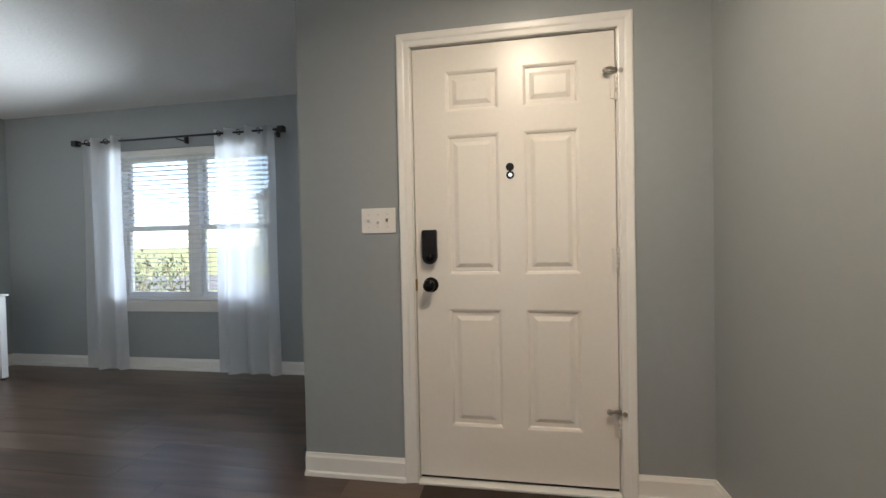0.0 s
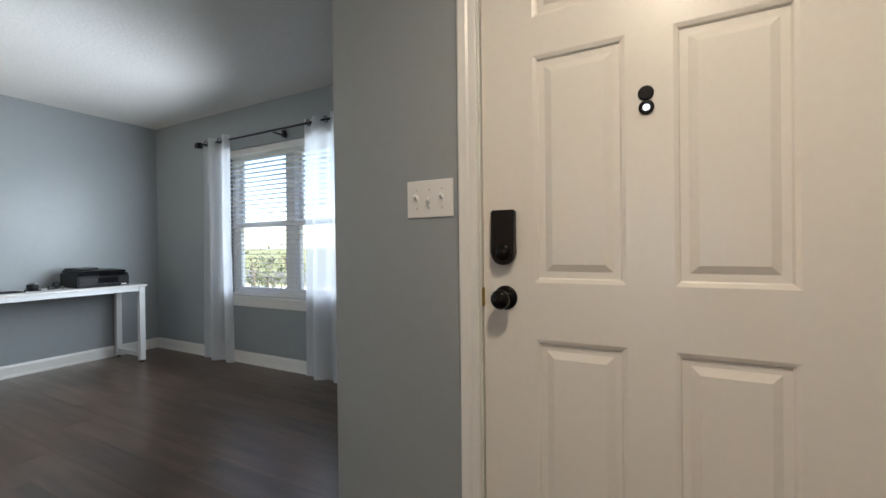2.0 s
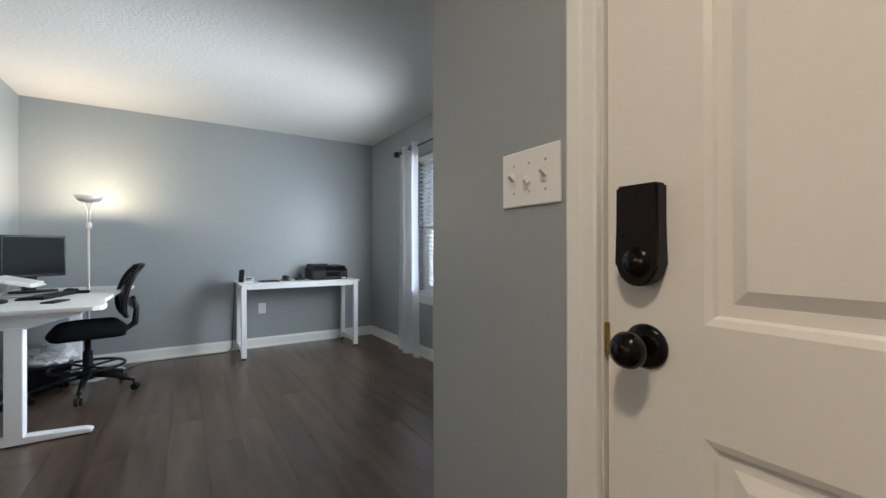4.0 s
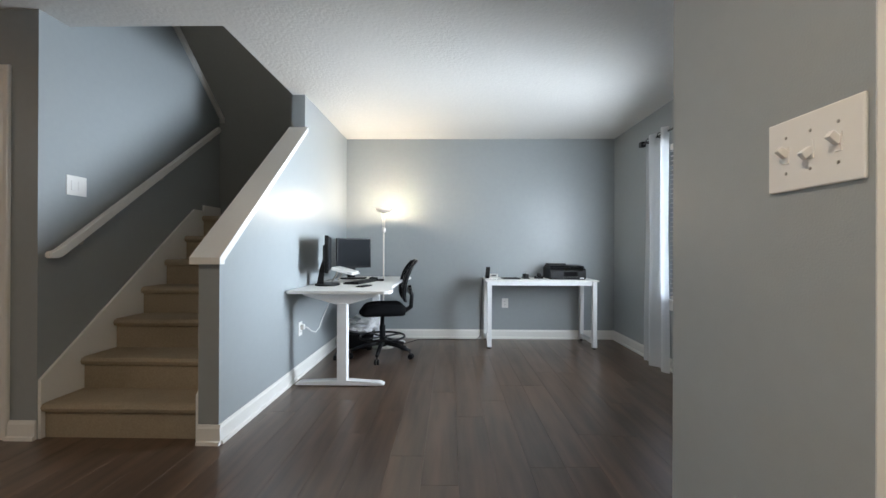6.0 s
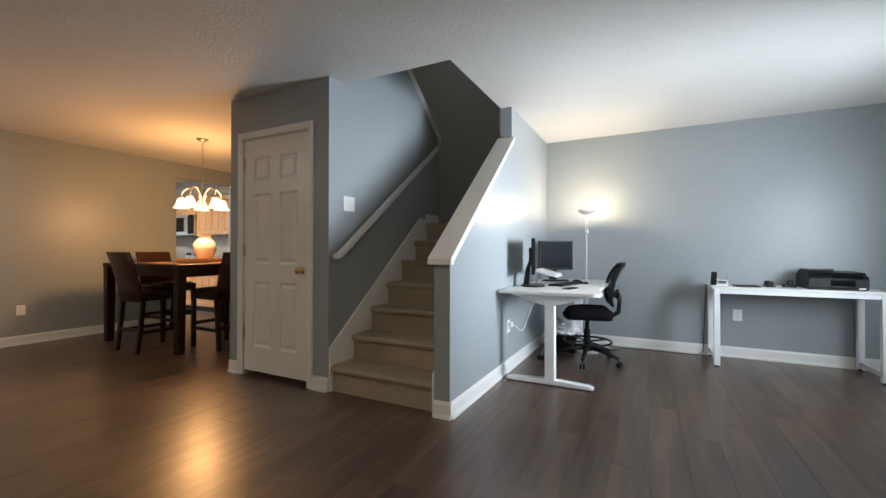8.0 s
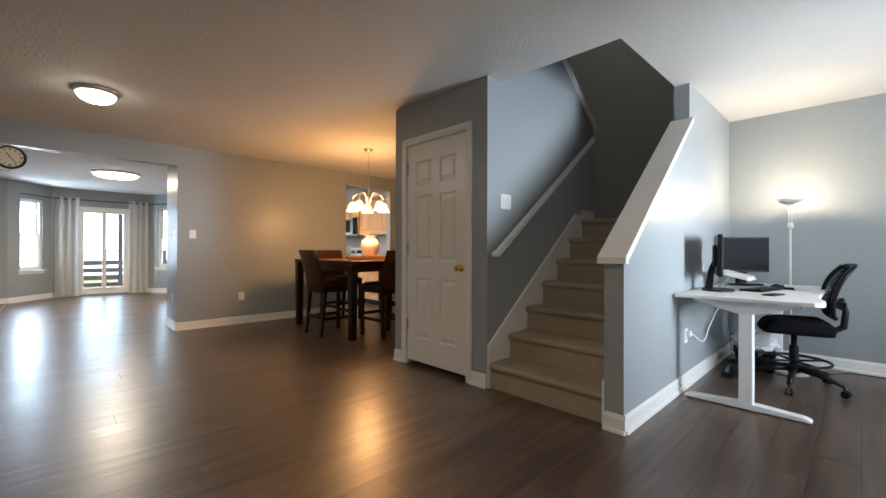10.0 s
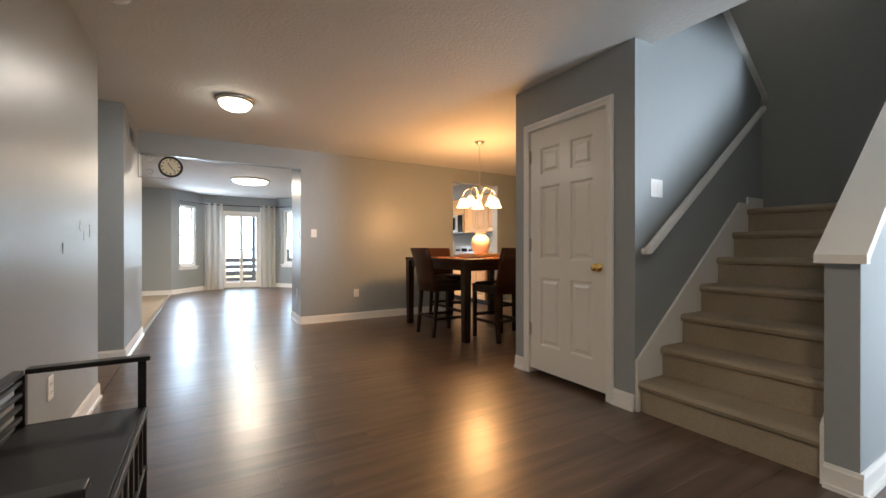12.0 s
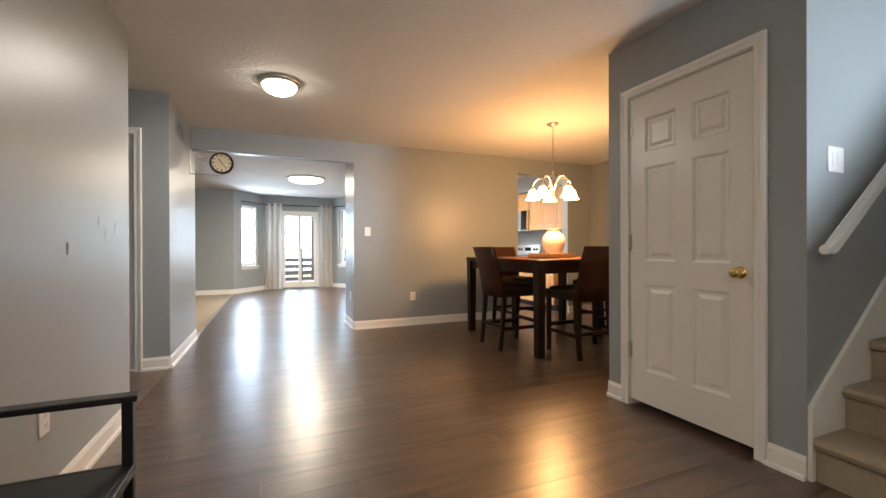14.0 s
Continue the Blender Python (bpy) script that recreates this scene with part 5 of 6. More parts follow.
SHADE = glow("lit_amber_glass", (1.0, 0.70, 0.34), 0.9)
for k in range(5):
    a = radians(72 * k + 24)
    d = Vector((math.cos(a), math.sin(a), 0))
    bm = B()
    pts = [d * r + Vector((0, 0, z)) for r, z in ((0.02, -0.74), (0.05, -0.66), (0.10, -0.605), (0.16, -0.605), (0.21, -0.645), (0.225, -0.70))]
    tube(bm, pts, 0.007, 8)
    arm = part("arm", bm, STEEL, chand)
    bm = B()
    lathe(bm, [(0.012, -0.70), (0.026, -0.712), (0.030, -0.735)], 16, Matrix.Translation(d * 0.225))
    part("socket_cup", bm, STEEL, arm)
    bm = B()
    prof = [(0.026, -0.725), (0.042, -0.745), (0.053, -0.782), (0.066, -0.818), (0.084, -0.845), (0.081, -0.845), (0.062, -0.815), (0.049, -0.780), (0.038, -0.748), (0.022, -0.730)]
    lathe(bm, prof, 24, Matrix.Translation(d * 0.225), closed=True)
    s = part("bell_shade", bm, SHADE, chand, "glowing amber glass bell")
    s.visible_shadow = False

# ---------------------------------------------------------------- wall clock and vent
clock = thing("station_clock", "black double-faced round clock on a scroll bracket at the opening", "clock", pose(0.585, -4.84, 2.045))
bm = B()
ring(bm, (0, 0, 0), 0.108, 0.017, "y", 40, 10)
lathe(bm, [(0.112, -0.030), (0.114, -0.020), (0.114, 0.020), (0.112, 0.030)], 40, pose(0, 0, 0, 90, 0, 0), closed=True)
part("case", bm, BLACK_METAL, clock)
bm = B()
lathe(bm, [(0.100, -0.022), (0.100, 0.022)], 36, pose(0, 0, 0, 90, 0, 0))
face = part("dial", bm, mat("cream_dial", (0.66, 0.60, 0.44), 0.5, vary=0.06, scale=20), clock, "cream dial with black numerals")
for k in range(12):
    a = radians(30 * k)
    bm = B()
    box(bm, -0.0035 if k % 3 else -0.006, 0.0035 if k % 3 else 0.006, 0.0222, 0.0238, 0.074, 0.094, m=pose(0, 0, 0, 0, math.degrees(a), 0))
    part("numeral", bm, BLACK, face)
for ang, length, wdt in ((32, 0.052, 0.004), (-140, 0.080, 0.003)):
    bm = B()
    box(bm, -wdt, wdt, 0.0245, 0.0262, -0.012, length, m=pose(0, 0, 0, 0, ang, 0))
    part("clock_hand", bm, BLACK, clock)
bm = B()
tube(bm, [(0.0, 0, 0.135), (0.31, 0, 0.135)], 0.006, 8)
tube(bm, [(0.0, 0, -0.140), (0.31, 0, -0.140)], 0.005, 8)
tube(bm, [(0, 0, 0.110), (0, 0, 0.137)], 0.006, 8)
tube(bm, [(0, 0, -0.110), (0, 0, -0.141)], 0.006, 8)
part("bracket", bm, STEEL, clock)
for zc, s in ((0.075, 1), (-0.075, -1)):
    bm = B()
    tube(bm, [(0.20 + (0.012 + 0.006 * t) * math.cos(t * 1.3), 0, zc + s * (0.012 + 0.006 * t) * math.sin(t * 1.3)) for t in [0.4 * i for i in range(17)]], 0.004, 6)
    part("scroll", bm, STEEL, clock)
part("wall_plate", boxes((0.303, 0.315, -0.018, 0.018, -0.15, 0.15), bevel=0.003), STEEL, clock)

vent = thing("wall_vent", "grey painted return-air vent high on the stub wall", "air vent", pose(XE, -4.27, 2.25, 0, 0, WESTWARD))
bm = boxes((-0.17, 0.17, -0.008, 0, 0.062, 0.085), (-0.17, 0.17, -0.008, 0, -0.085, -0.062), (-0.17, -0.147, -0.008, 0, -0.0615, 0.0615), (0.147, 0.17, -0.008, 0, -0.0615, 0.0615))
part("frame", bm, WALL, vent)
for k in range(8):
    bm = B()
    box(bm, -0.146, 0.146, -0.0008, 0.0008, -0.009, 0.009, m=pose(0, -0.004, -0.053 + k * 0.015, -40, 0, 0))
    part("slat", bm, WALL, vent)

# ---------------------------------------------------------------- kitchen seen through the doorway


def cabinet(m, w, d, z0, z1, doors, label, toe=False, drawer=False):
    """Faces -y in its own plane; the origin is the middle of its front."""
    ob = thing("kitchen_cabinet", label, "cabinet", m, group="maple kitchen cabinets")
    part("carcass", boxes((-w / 2, w / 2, 0.02, d, z0 + (0.10 if toe else 0), z1)), MAPLE, ob)
    if toe:
        part("toe_kick", boxes((-w / 2, w / 2, 0.075, d, z0, z0 + 0.099)), BLACK, ob)
        z0 += 0.10
    dw = w / doors
    ztop = z1 - 0.01
    if drawer:
        for k in range(doors):
            xa = -w / 2 + k * dw
            dr = part("drawer_front", boxes((xa + 0.006, xa + dw - 0.006, 0.0, 0.0195, z1 - 0.16, z1 - 0.01), bevel=0.003), MAPLE, ob)
            bm = B()
            tube(bm, [(xa + dw / 2 - 0.045, 0, z1 - 0.085), (xa + dw / 2 - 0.045, -0.025, z1 - 0.085), (xa + dw / 2 + 0.045, -0.025, z1 - 0.085), (xa + dw / 2 + 0.045, 0, z1 - 0.085)], 0.004, 6)
            part("handle", bm, STEEL, dr)
        ztop = z1 - 0.17
    for k in range(doors):
        xa, xb = -w / 2 + k * dw + 0.006, -w / 2 + (k + 1) * dw - 0.006
        bm = B()
        door_leaf(bm, xb - xa, ztop - z0 - 0.01, 0.019, [(0.06, xb - xa - 0.06, 0.06, ztop - z0 - 0.07)])
        bm.transform(pose(xa, 0.0, z0 + 0.005))
        dr = part("door", bm, MAPLE, ob)
        bm = B()
        xk = xb - 0.03 if k % 2 == 0 else xa + 0.03
        zk = z0 + 0.06 if z0 > 1 else ztop - 0.09
        lathe(bm, [(0.006, 0.0), (0.006, 0.014), (0.014, 0.020), (0.010, 0.028)], 12, pose(xk, 0, zk, 90, 0, 0))
        part("handle", bm, STEEL, dr)
    return ob


cabinet(pose(-4.27, -5.625, 0, 0, 0, 90), 1.13, 0.61, 0.0, 0.875, 3, "maple kitchen base cabinet with drawers", toe=True, drawer=True)
cabinet(pose(-4.57, -5.625, 0, 0, 0, 90), 1.13, 0.32, 1.40, 2.14, 3, "maple upper kitchen cabinet with three doors")
cabinet(pose(-4.57, -6.58, 0, 0, 0, 90), 0.76, 0.32, 1.80, 2.14, 2, "maple upper cabinet above the microwave")
cabinet(pose(-4.57, -7.45, 0, 0, 0, 90), 0.95, 0.32, 1.40, 2.14, 2, "maple upper kitchen cabinet with two doors")
cabinet(pose(-4.27, -7.45, 0, 0, 0, 90), 0.95, 0.61, 0.0, 0.875, 2, "maple kitchen base cabinet with drawers", toe=True, drawer=True)
wt = thing("kitchen_worktop", "dark speckled kitchen worktop with a short splashback", "worktop")
for a, b in ((-6.19, -5.04), (-7.93, -6.97)):
    part("slab", boxes((-4.898, -4.245, a, b, 0.876, 0.914), bevel=0.004), STONE_TOP, wt)
    part("splashback", boxes((-4.898, -4.88, a, b, 0.915, 1.01)), STONE_TOP, wt)
structure("soffit", boxes((XW, -4.53, -8.5, -5.03, 2.15, H)), WALL, "painted soffit over the kitchen cabinets", "soffit")

rg = thing("kitchen_range", "black and stainless electric range with a back control panel", "range", pose(-4.25, -6.58, 0, 0, 0, 90))
part("body", boxes((-0.378, 0.378, 0.02, 0.63, 0.03, 0.905), bevel=0.004), STAINLESS, rg)
part("oven_door", boxes((-0.37, 0.37, 0.0, 0.019, 0.24, 0.80), bevel=0.004), BLACK_GLOSS, rg)
part("storage_drawer", boxes((-0.37, 0.37, 0.0, 0.019, 0.05, 0.225), bevel=0.004), STAINLESS, rg)
bm = B()
tube(bm, [(-0.30, 0.0, 0.74), (-0.30, -0.04, 0.745), (0.30, -0.04, 0.745), (0.30, 0.0, 0.74)], 0.010, 8)
part("door_handle", bm, STAINLESS, rg)
part("cooktop", boxes((-0.378, 0.378, 0.01, 0.56, 0.906, 0.922), bevel=0.003), BLACK_GLOSS, rg)
bm = B()
prism(bm, [(0.56, 0.906), (0.575, 1.12), (0.63, 1.12), (0.63, 0.906)], "x", -0.378, 0.378)
pan = part("control_panel", bm, STAINLESS, rg)
part("display", boxes((-0.10, 0.10, 0.560, 0.569, 1.00, 1.07)), BLACK_GLOSS, pan)
for x in (-0.31, -0.22, 0.22, 0.31):
    bm = B()
    lathe(bm, [(0.024, 0.0), (0.020, 0.022), (0.008, 0.024)], 14, pose(x, 0.568, 1.03, 90, 0, 0))
    part("knob", bm, BLACK, pan)
mw = thing("over_range_microwave", "stainless over-the-range microwave with a dark window", "microwave", pose(-4.50, -6.58, 1.40, 0, 0, 90))
part("body", boxes((-0.378, 0.378, 0.02, 0.395, 0.0, 0.395), bevel=0.004), STAINLESS, mw)
dm = part("door", boxes((-0.376, 0.20, 0.0, 0.019, 0.02, 0.39), bevel=0.004), STAINLESS, mw)
part("door_glass", boxes((-0.32, 0.13, -0.003, -0.0005, 0.07, 0.34)), BLACK_GLOSS, dm)
part("keypad", boxes((0.206, 0.372, 0.004, 0.019, 0.02, 0.39), bevel=0.003), BLACK_GLOSS, mw)
bm = B()
tube(bm, [(0.165, 0.0, 0.06), (0.165, -0.035, 0.07), (0.165, -0.035, 0.34), (0.165, 0.0, 0.35)], 0.009, 8)
part("door_handle", bm, STAINLESS, mw)

# ---------------------------------------------------------------- breakfast bay: windows, sliding door, drapes, deck


def bay_window(name, parent_wall, u0, u1, z0, z1):
    ob = tagged(new(name), "white double-hung window in the bay, bright with daylight", "window", kind="structure")
    ob.matrix_world = parent_wall.matrix_world
    part("window_frame", boxes((u0, u0 + 0.04, 0.03, 0.12, z0, z1), (u1 - 0.04, u1, 0.03, 0.12, z0, z1), (u0 + 0.04, u1 - 0.04, 0.03, 0.12, z1 - 0.04, z1), (u0 + 0.04, u1 - 0.04, 0.03, 0.12, z0, z0 + 0.04)), TRIM, ob)
    zm = (z0 + z1) / 2
    for za, zb, y in ((z0 + 0.04, zm + 0.02, 0.05), (zm - 0.02, z1 - 0.04, 0.085)):
        s = part("sash", boxes((u0 + 0.04, u0 + 0.07, y, y + 0.03, za, zb), (u1 - 0.07, u1 - 0.04, y, y + 0.03, za, zb), (u0 + 0.07, u1 - 0.07, y, y + 0.03, za, za + 0.035), (u0 + 0.07, u1 - 0.07, y, y + 0.03, zb - 0.035, zb)), TRIM, ob)
        g = part("pane", boxes((u0 + 0.065, u1 - 0.065, y + 0.012, y + 0.017, za + 0.03, zb - 0.03)), GLASS, s)
        g.visible_shadow = False
    part("window_sill", boxes((u0 - 0.05, u1 + 0.05, -0.05, 0.03, z0 - 0.025, z0 - 0.001), bevel=0.004), TRIM, ob)
    part("apron", boxes((u0 - 0.03, u1 + 0.03, -0.016, -0.001, z0 - 0.085, z0 - 0.026), bevel=0.003), TRIM, ob)
    return ob


bay_window("window_2", BAYW, 0.26, 0.78, 0.64, 2.12)
bay_window("window_3", BAYW2, 0.24, 0.76, 0.64, 2.12)
sl = tagged(new("door_4"), "white sliding glass patio door bright with daylight", "door", kind="structure")
SX0, SX1, SY = -1.11, -0.17, -11.05
part("frame", boxes((SX0, SX0 + 0.04, SY - 0.12, SY - 0.01, 0.03, 2.06), (SX1 - 0.04, SX1, SY - 0.12, SY - 0.01, 0.03, 2.06), (SX0 + 0.04, SX1 - 0.04, SY - 0.12, SY - 0.01, 2.0, 2.06), (SX0 + 0.04, SX1 - 0.04, SY - 0.12, SY - 0.01, 0.03, 0.07)), TRIM, sl)
for xa, xb, y in ((SX0 + 0.04, -0.60, SY - 0.055), (-0.68, SX1 - 0.04, SY - 0.100)):
    p = part("panel", boxes((xa, xa + 0.07, y, y + 0.04, 0.072, 1.998), (xb - 0.07, xb, y, y + 0.04, 0.072, 1.998), (xa + 0.07, xb - 0.07, y, y + 0.04, 0.072, 0.17), (xa + 0.07, xb - 0.07, y, y + 0.04, 1.92, 1.998)), TRIM, sl)
    g = part("pane", boxes((xa + 0.065, xb - 0.065, y + 0.017, y + 0.023, 0.165, 1.925)), GLASS, p)
    g.visible_shadow = False
part("pull_handle", boxes((-0.645, -0.625, SY - 0.014, SY + 0.010, 0.95, 1.15), bevel=0.004), TRIM, sl)
brod = thing("bay_curtain_rod", "dark curtain rod following the bay above the patio door", "curtain rod")
bm = B()
tube(bm, [(0.72, -10.33, 2.20), (0.20, -10.97, 2.20), (-1.45, -10.97, 2.20), (-1.98, -10.33, 2.20)], 0.010, 8)
part("pole", bm, BLACK_METAL, brod)
for x in (0.12, -1.38):
    part("bracket", boxes((x - 0.01, x + 0.01, -11.05, -10.98, 2.19, 2.21)), BLACK_METAL, brod)
curtain("drape", -0.20, 0.20, 0.01, 2.24, -10.965, 3, 0.05, DRAPE, "long white grommet drape beside the patio door", flare=0.05, seed=5)
curtain("drape", -1.47, -1.09, 0.01, 2.24, -10.965, 3, 0.05, DRAPE, "long white grommet drape beside the patio door", flare=0.05, seed=6)

DECKWOOD = mat("dark_deck_wood", (0.10, 0.085, 0.075), 0.7, vary=0.2, scale=10, bump=0.3, bump_scale=60)
deck = thing("wooden_deck", "dark weathered wooden deck with a horizontal-board railing", "deck")
for k in range(22):
    y = -11.32 - k * 0.145
    part("deck_board", boxes((-4.0, 2.6, y - 0.138, y, -0.06, -0.02)), DECKWOOD, deck)
for x in (-3.9, -2.4, -0.9, 0.6, 2.1):
    part("post", boxes((x - 0.045, x + 0.045, -14.44, -14.35, -2.6, 1.02)), DECKWOOD, deck)
for z in (-0.06, 0.16, 0.38, 0.60):
    part("rail_board", boxes((-4.0, 2.6, -14.349, -14.315, z, z + 0.14)), DECKWOOD, deck)
part("top_rail", boxes((-4.0, 2.6, -14.46, -14.31, 1.021, 1.06)), DECKWOOD, deck)
for x in (-1.25, 0.45):
    part("roof_post", boxes((x - 0.05, x + 0.05, -14.30, -14.20, -0.02, 2.5)), DECKWOOD, deck)
part("roof_beam", boxes((-4.0, 2.6, -14.32, -14.18, 2.5, 2.7)), DECKWOOD, deck)

# ---------------------------------------------------------------- outdoors
GRASS = mat("lawn_grass", (0.12, 0.13, 0.065), 0.9, vary=0.35, scale=8, bump=0.6, bump_scale=80, spec=0.15)
bm = B()
vs = [bm.verts.new(p) for p in ((-900, -900, 0), (900, -900, 0), (900, 900, 0), (-900, 900, 0))]
bm.faces.new(vs)
gr = structure("ground", bm, GRASS, "sunlit lawn around the house", "ground")
gr.location.z = -0.35
structure("road", boxes((-300, 300, 13.0, 19.5, -0.348, -0.335)), mat("asphalt", (0.06, 0.06, 0.062), 0.85, vary=0.2, scale=20, bump=0.5, bump_scale=120), "grey asphalt street in front of the house", "road")
structure("pavement", boxes((-300, 300, 10.6, 12.0, -0.348, -0.32)), mat("pale_concrete", (0.45, 0.43, 0.40), 0.85, vary=0.12, scale=8, bump=0.3), "pale concrete pavement along the street", "pavement")

LEAF = mat("shrub_leaf", (0.12, 0.14, 0.08), 0.6, vary=0.4, scale=20, spec=0.3)
BARK = mat("tree_bark", (0.10, 0.075, 0.055), 0.9, vary=0.3, scale=20, bump=0.8, bump_scale=60)


def leaves(bm, centre, radius, count, size, rnd):
    for _ in range(count):
        d = Vector((rnd.gauss(0, 1), rnd.gauss(0, 1), rnd.gauss(0, 1))).normalized() * rnd.random() ** 0.45
        c = Vector(centre) + Vector((d.x * radius[0], d.y * radius[1], d.z * radius[2]))
        t = Euler((rnd.uniform(0, 6.3), rnd.uniform(0, 6.3), rnd.uniform(0, 6.3))).to_matrix()
        s = size * rnd.uniform(0.6, 1.4)
        q = [bm.verts.new(c + t @ Vector(p) * s) for p in ((-1, 0, 0), (0, -0.45, 0.12), (1, 0, 0), (0, 0.45, 0.12))]
        bm.faces.new(q)


def tree(x, y, h, spread, seed, label):
    rnd = random.Random(seed)
    ob = thing("tree", label, "tree", pose(x, y, -0.36))
    bm = B()
    tube(bm, [(0, 0, 0), (0.05, 0.02, h * 0.25), (0.0, 0.06, h * 0.5), (0.05, 0.0, h * 0.85)], [0.16, 0.12, 0.08, 0.02], 9)
    tops = []
    for k in range(9):
        a, z = rnd.uniform(0, 6.3), h * rnd.uniform(0.3, 0.7)
        e = Vector((math.cos(a) * spread * rnd.uniform(0.5, 0.9), math.sin(a) * spread * rnd.uniform(0.5, 0.9), z + h * rnd.uniform(0.1, 0.3)))
        tube(bm, [(0, 0.03, z), (e.x * 0.5, e.y * 0.5, z + (e.z - z) * 0.65), e], [0.05, 0.03, 0.01], 6)
        tops.append(e)
    part("trunk", bm, BARK, ob)
    bm = B()
    for e in tops + [Vector((0, 0, h * 0.85))]:
        for _ in range(3):
            c = e + Vector((rnd.gauss(0, 1), rnd.gauss(0, 1), rnd.gauss(0, 0.8))) * spread * 0.22
            leaves(bm, c, (spread * 0.3, spread * 0.3, spread * 0.24), 90, 0.11, rnd)
    part("crown", bm, LEAF, ob)


tree(-6.5, 21.5, 6.0, 2.4, 4, "green street tree seen through the window")
tree(-1.0, 23.0, 7.0, 2.8, 9, "green street tree seen through the window")
rnd = random.Random(12)
for x, y, r in ((-5.05, 5.15, 0.55), (-4.35, 5.35, 0.48), (-5.9, 5.6, 0.55)):
    sh = thing("garden_shrub", "leafy flowering shrub outside the window", "shrub", pose(x, y, -0.36))
    bm = B()
    for k in range(7):
        a = 6.28 * k / 7
        tube(bm, [(0.04 * math.cos(a), 0.04 * math.sin(a), 0), (0.3 * r * math.cos(a), 0.3 * r * math.sin(a), 0.8), (0.6 * r * math.cos(a), 0.6 * r * math.sin(a), 1.35)], [0.02, 0.012, 0.004], 6)
    part("stems", bm, BARK, sh)
    bm = B()
    for k in range(12):
        a = rnd.uniform(0, 6.3)
        leaves(bm, (0.55 * r * math.cos(a), 0.55 * r * math.sin(a), rnd.uniform(0.45, 1.30)), (r * 0.45, r * 0.45, 0.34), 45, 0.032, rnd)
    part("foliage", bm, LEAF, sh)

HOUSE_SIDING = mat("pale_vinyl_siding", (0.62, 0.60, 0.55), 0.6, vary=0.05, scale=6)
ROOF = mat("grey_shingles", (0.16, 0.15, 0.15), 0.9, vary=0.25, scale=12, bump=0.4)
for hx in (-16.0, -3.0, 9.0):
    hs = thing("neighbour_house", "pale two-storey suburban house across the street", "house", pose(hx, 31, -0.35))
    part("wall", boxes((-4.5, 4.5, 0, 8, 0, 5.4)), HOUSE_SIDING, hs)
    bm = B()
    prism(bm, [(-5.0, 5.401), (5.0, 5.401), (0, 7.8)], "y", -0.4, 8.4)
    part("roof", bm, ROOF, hs)
    part("garage_door", boxes((0.8, 4.0, -0.06, -0.004, 0, 2.3)), TRIM, hs)
    part("front_door", boxes((-0.6, 0.3, -0.06, -0.004, 0, 2.1)), CHERRY, hs)
    for wx, wz in ((-3.3, 0.9), (-3.3, 3.5), (-0.6, 3.5), (2.0, 3.5)):
        w = part("window", boxes((wx, wx + 1.3, -0.05, -0.004, wz, wz + 1.3)), TRIM, hs)
        part("pane", boxes((wx + 0.08, wx + 1.22, -0.060, -0.052, wz + 0.08, wz + 1.22)), SCREEN, w)

car = thing("parked_car", "blue parked car at the kerb outside the window", "car", pose(-1.2, 9.6, -0.335, 0, 0, 0))
BLUE = mat("blue_car_paint", (0.05, 0.13, 0.30), 0.25, metal=0.3, vary=0.04, coat=0.6)
bm = B()
prism(bm, [(-2.1, 0.28), (-2.15, 0.62), (-2.0, 0.82), (-1.15, 0.92), (-0.55, 1.36), (0.75, 1.40), (1.45, 0.98), (2.05, 0.88), (2.15, 0.55), (2.1, 0.28)], "y", -0.85, 0.85)
bmesh.ops.bevel(bm, geom=list(bm.edges), offset=0.07, segments=2, affect="EDGES")
part("body", bm, BLUE, car)
bm = B()
prism(bm, [(-1.0, 0.95), (-0.52, 1.30), (0.70, 1.33), (1.22, 0.98)], "y", -0.862, 0.862)
part("side_windows", bm, BLACK_GLOSS, car)
for x in (-1.32, 1.30):
    for y in (-0.80, 0.80):
        bm = B()
        lathe(bm, [(0.20, -0.10), (0.32, -0.10), (0.335, -0.06), (0.335, 0.06), (0.32, 0.10), (0.20, 0.10)], 24, pose(x, y, 0.335, 90, 0, 0))
        wh = part("wheel", bm, BLACK, car)
        bm = B()
        lathe(bm, [(0.03, -0.105), (0.21, -0.095), (0.21, 0.095), (0.03, 0.105)], 20, pose(x, y, 0.335, 90, 0, 0))
        part("rim", bm, STAINLESS, wh)
for y in (-0.6, 0.6):
    part("headlight", boxes((-2.165, -2.10, y - 0.14, y + 0.14, 0.60, 0.72), bevel=0.02), PLATE, car)
# ---------------------------------------------------------------- floor planks, laid along x
PW, PL = 0.178, 1.22
plank_cache = {}


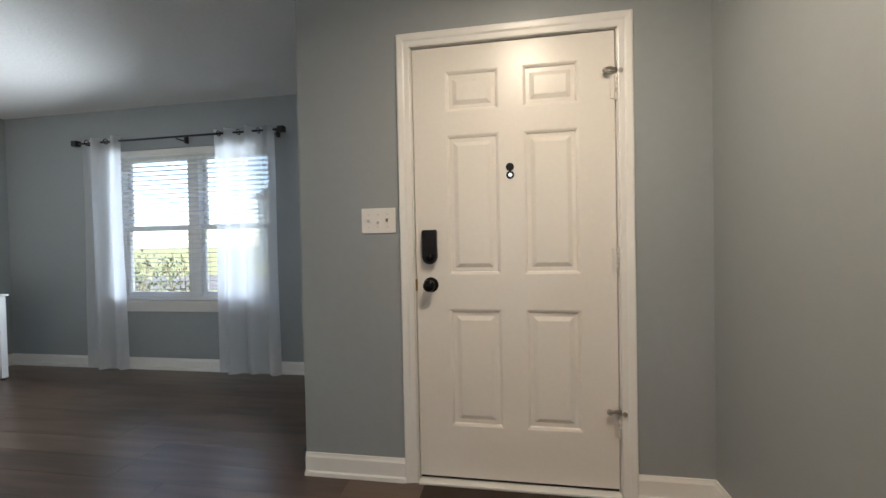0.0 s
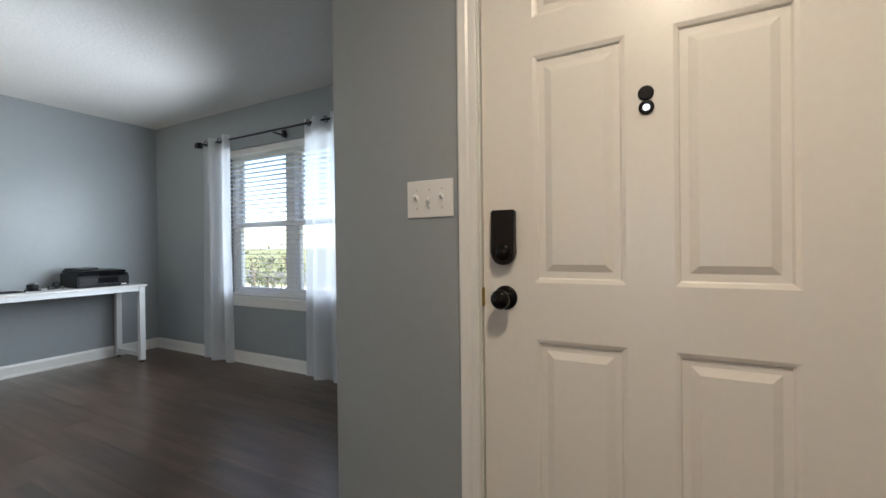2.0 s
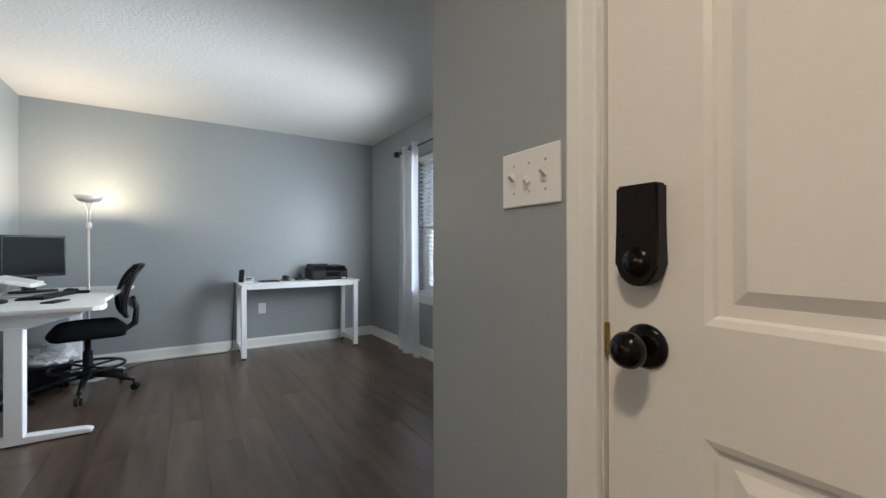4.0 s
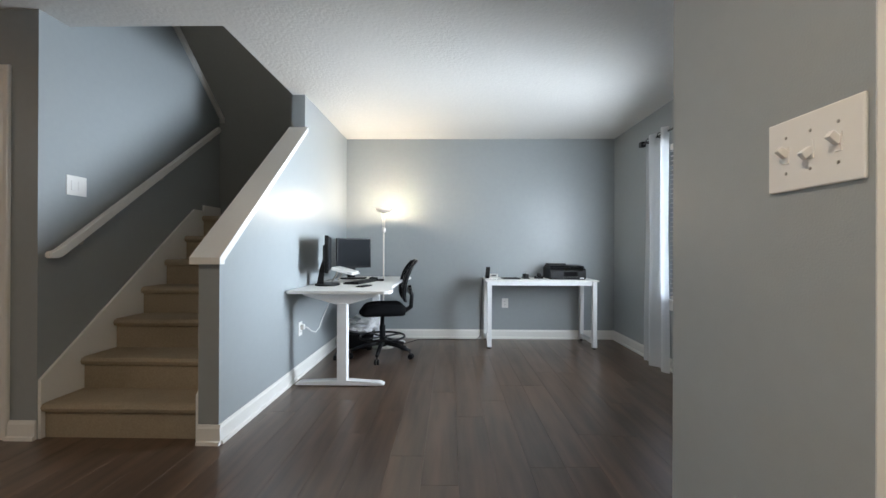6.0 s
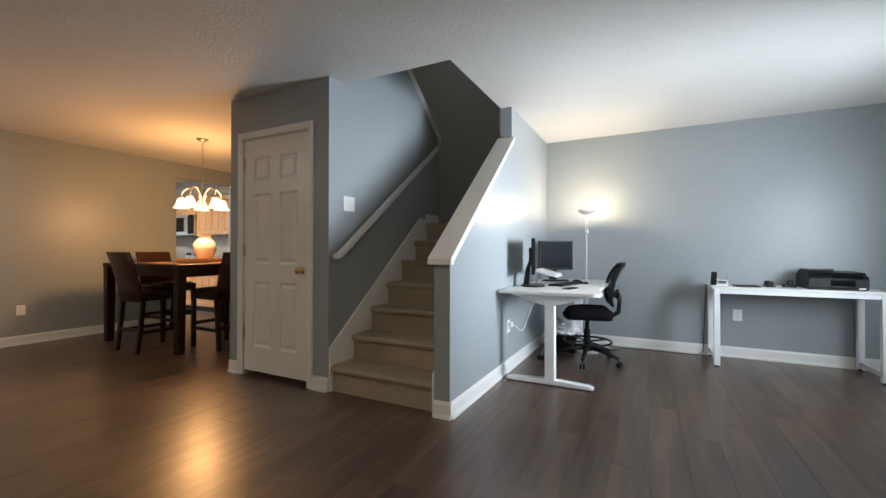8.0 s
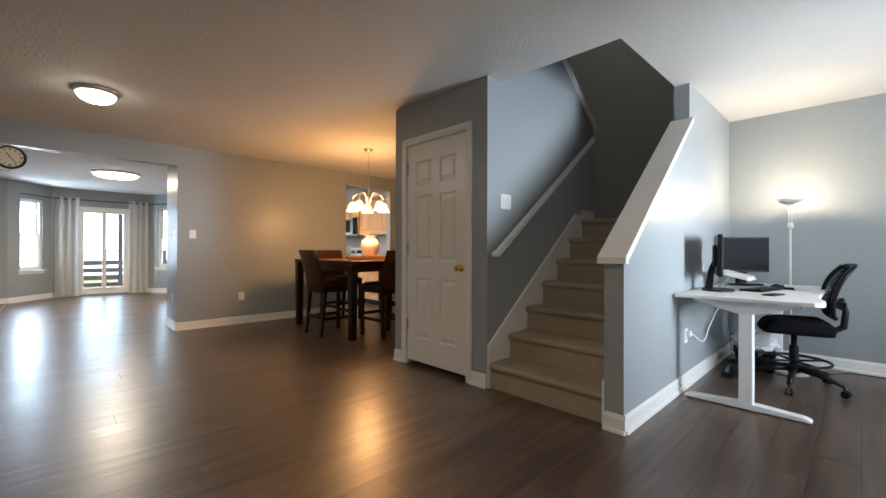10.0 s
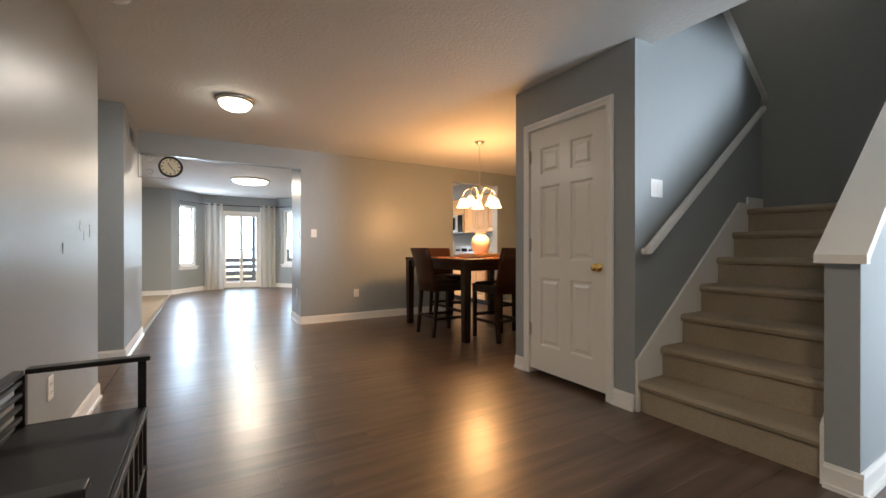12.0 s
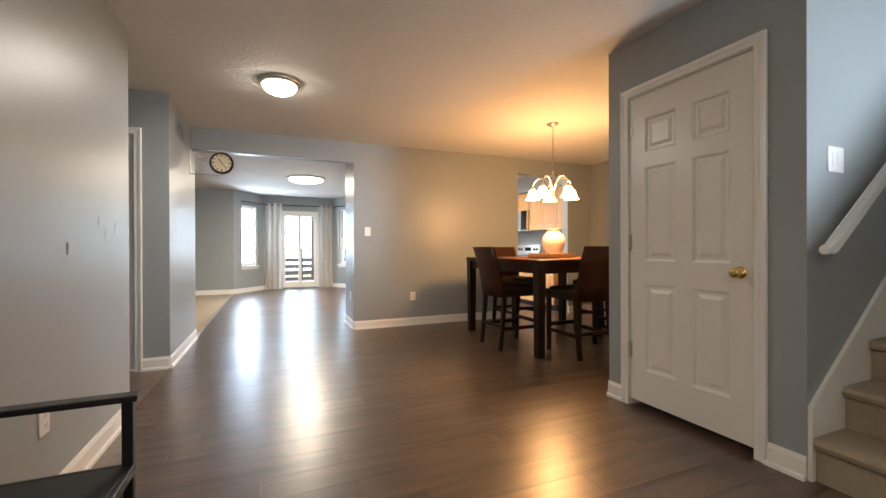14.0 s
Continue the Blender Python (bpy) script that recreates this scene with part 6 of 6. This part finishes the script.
def plank_mesh(length, width):
    key = (round(length, 2), round(width, 3))
    if key not in plank_cache:
        bm = B()
        a, b, c = length / 2, width / 2, 0.0006
        lo = [bm.verts.new(p) for p in ((-a, -b, -0.011), (a, -b, -0.011), (a, b, -0.011), (-a, b, -0.011))]
        mid = [bm.verts.new(p) for p in ((-a, -b, -0.0010), (a, -b, -0.0010), (a, b, -0.0010), (-a, b, -0.0010))]
        top = [bm.verts.new(p) for p in ((-a + c, -b + c, 0), (a - c, -b + c, 0), (a - c, b - c, 0), (-a + c, b - c, 0))]
        for r, s in ((lo, mid), (mid, top)):
            for k in range(4):
                bm.faces.new((r[k], r[(k + 1) % 4], s[(k + 1) % 4], s[k]))
        bm.faces.new(top)
        bmesh.ops.recalc_face_normals(bm, faces=bm.faces)
        me = bpy.data.meshes.new("plank")
        bm.to_mesh(me)
        bm.free()
        me.materials.append(FLOOR)
        plank_cache[key] = me
    return plank_cache[key]


rnd = random.Random(21)
far_v, far_f = [], []
count = 0
y = YN
while y > -11.2:
    w = PW
    x = -4.99 - rnd.uniform(0, PL)
    xr = 0.895
    while x < xr:
        xa, xb = max(x, -4.99), min(x + PL, xr)
        x += PL
        if xb - xa < 0.02:
            continue
        yc, xc = y - w / 2, (xa + xb) / 2
        gap = 0.0004
        if yc > -4.9 and count < 300 and not (xc < -2.3 and -1.7 < yc < 0.3):
            ob = new("plank", plank_mesh(xb - xa - gap, w - gap))
            ob.location = (xc, yc, 0)
            ob.parent = sub
            count += 1
        else:
            n = len(far_v)
            a, b, c = (xb - xa - gap) / 2, (w - gap) / 2, 0.0006
            for px, py, pz in ((-a, -b, -0.011), (a, -b, -0.011), (a, b, -0.011), (-a, b, -0.011), (-a, -b, -0.0010), (a, -b, -0.0010), (a, b, -0.0010), (-a, b, -0.0010),
                               (-a + c, -b + c, 0), (a - c, -b + c, 0), (a - c, b - c, 0), (-a + c, b - c, 0)):
                far_v.append((xc + px, yc + py, pz))
            for r, s in ((0, 4), (4, 8)):
                for k in range(4):
                    far_f.append((n + r + k, n + r + (k + 1) % 4, n + s + (k + 1) % 4, n + s + k))
            far_f.append((n + 8, n + 9, n + 10, n + 11))
    y -= w
me = bpy.data.meshes.new("far_planks")
me.from_pydata(far_v, [], far_f)
me.materials.append(FLOOR)
fp_ob = new("far_planks", me)
fp_ob.parent = sub
tagged(fp_ob, kind="stuff")
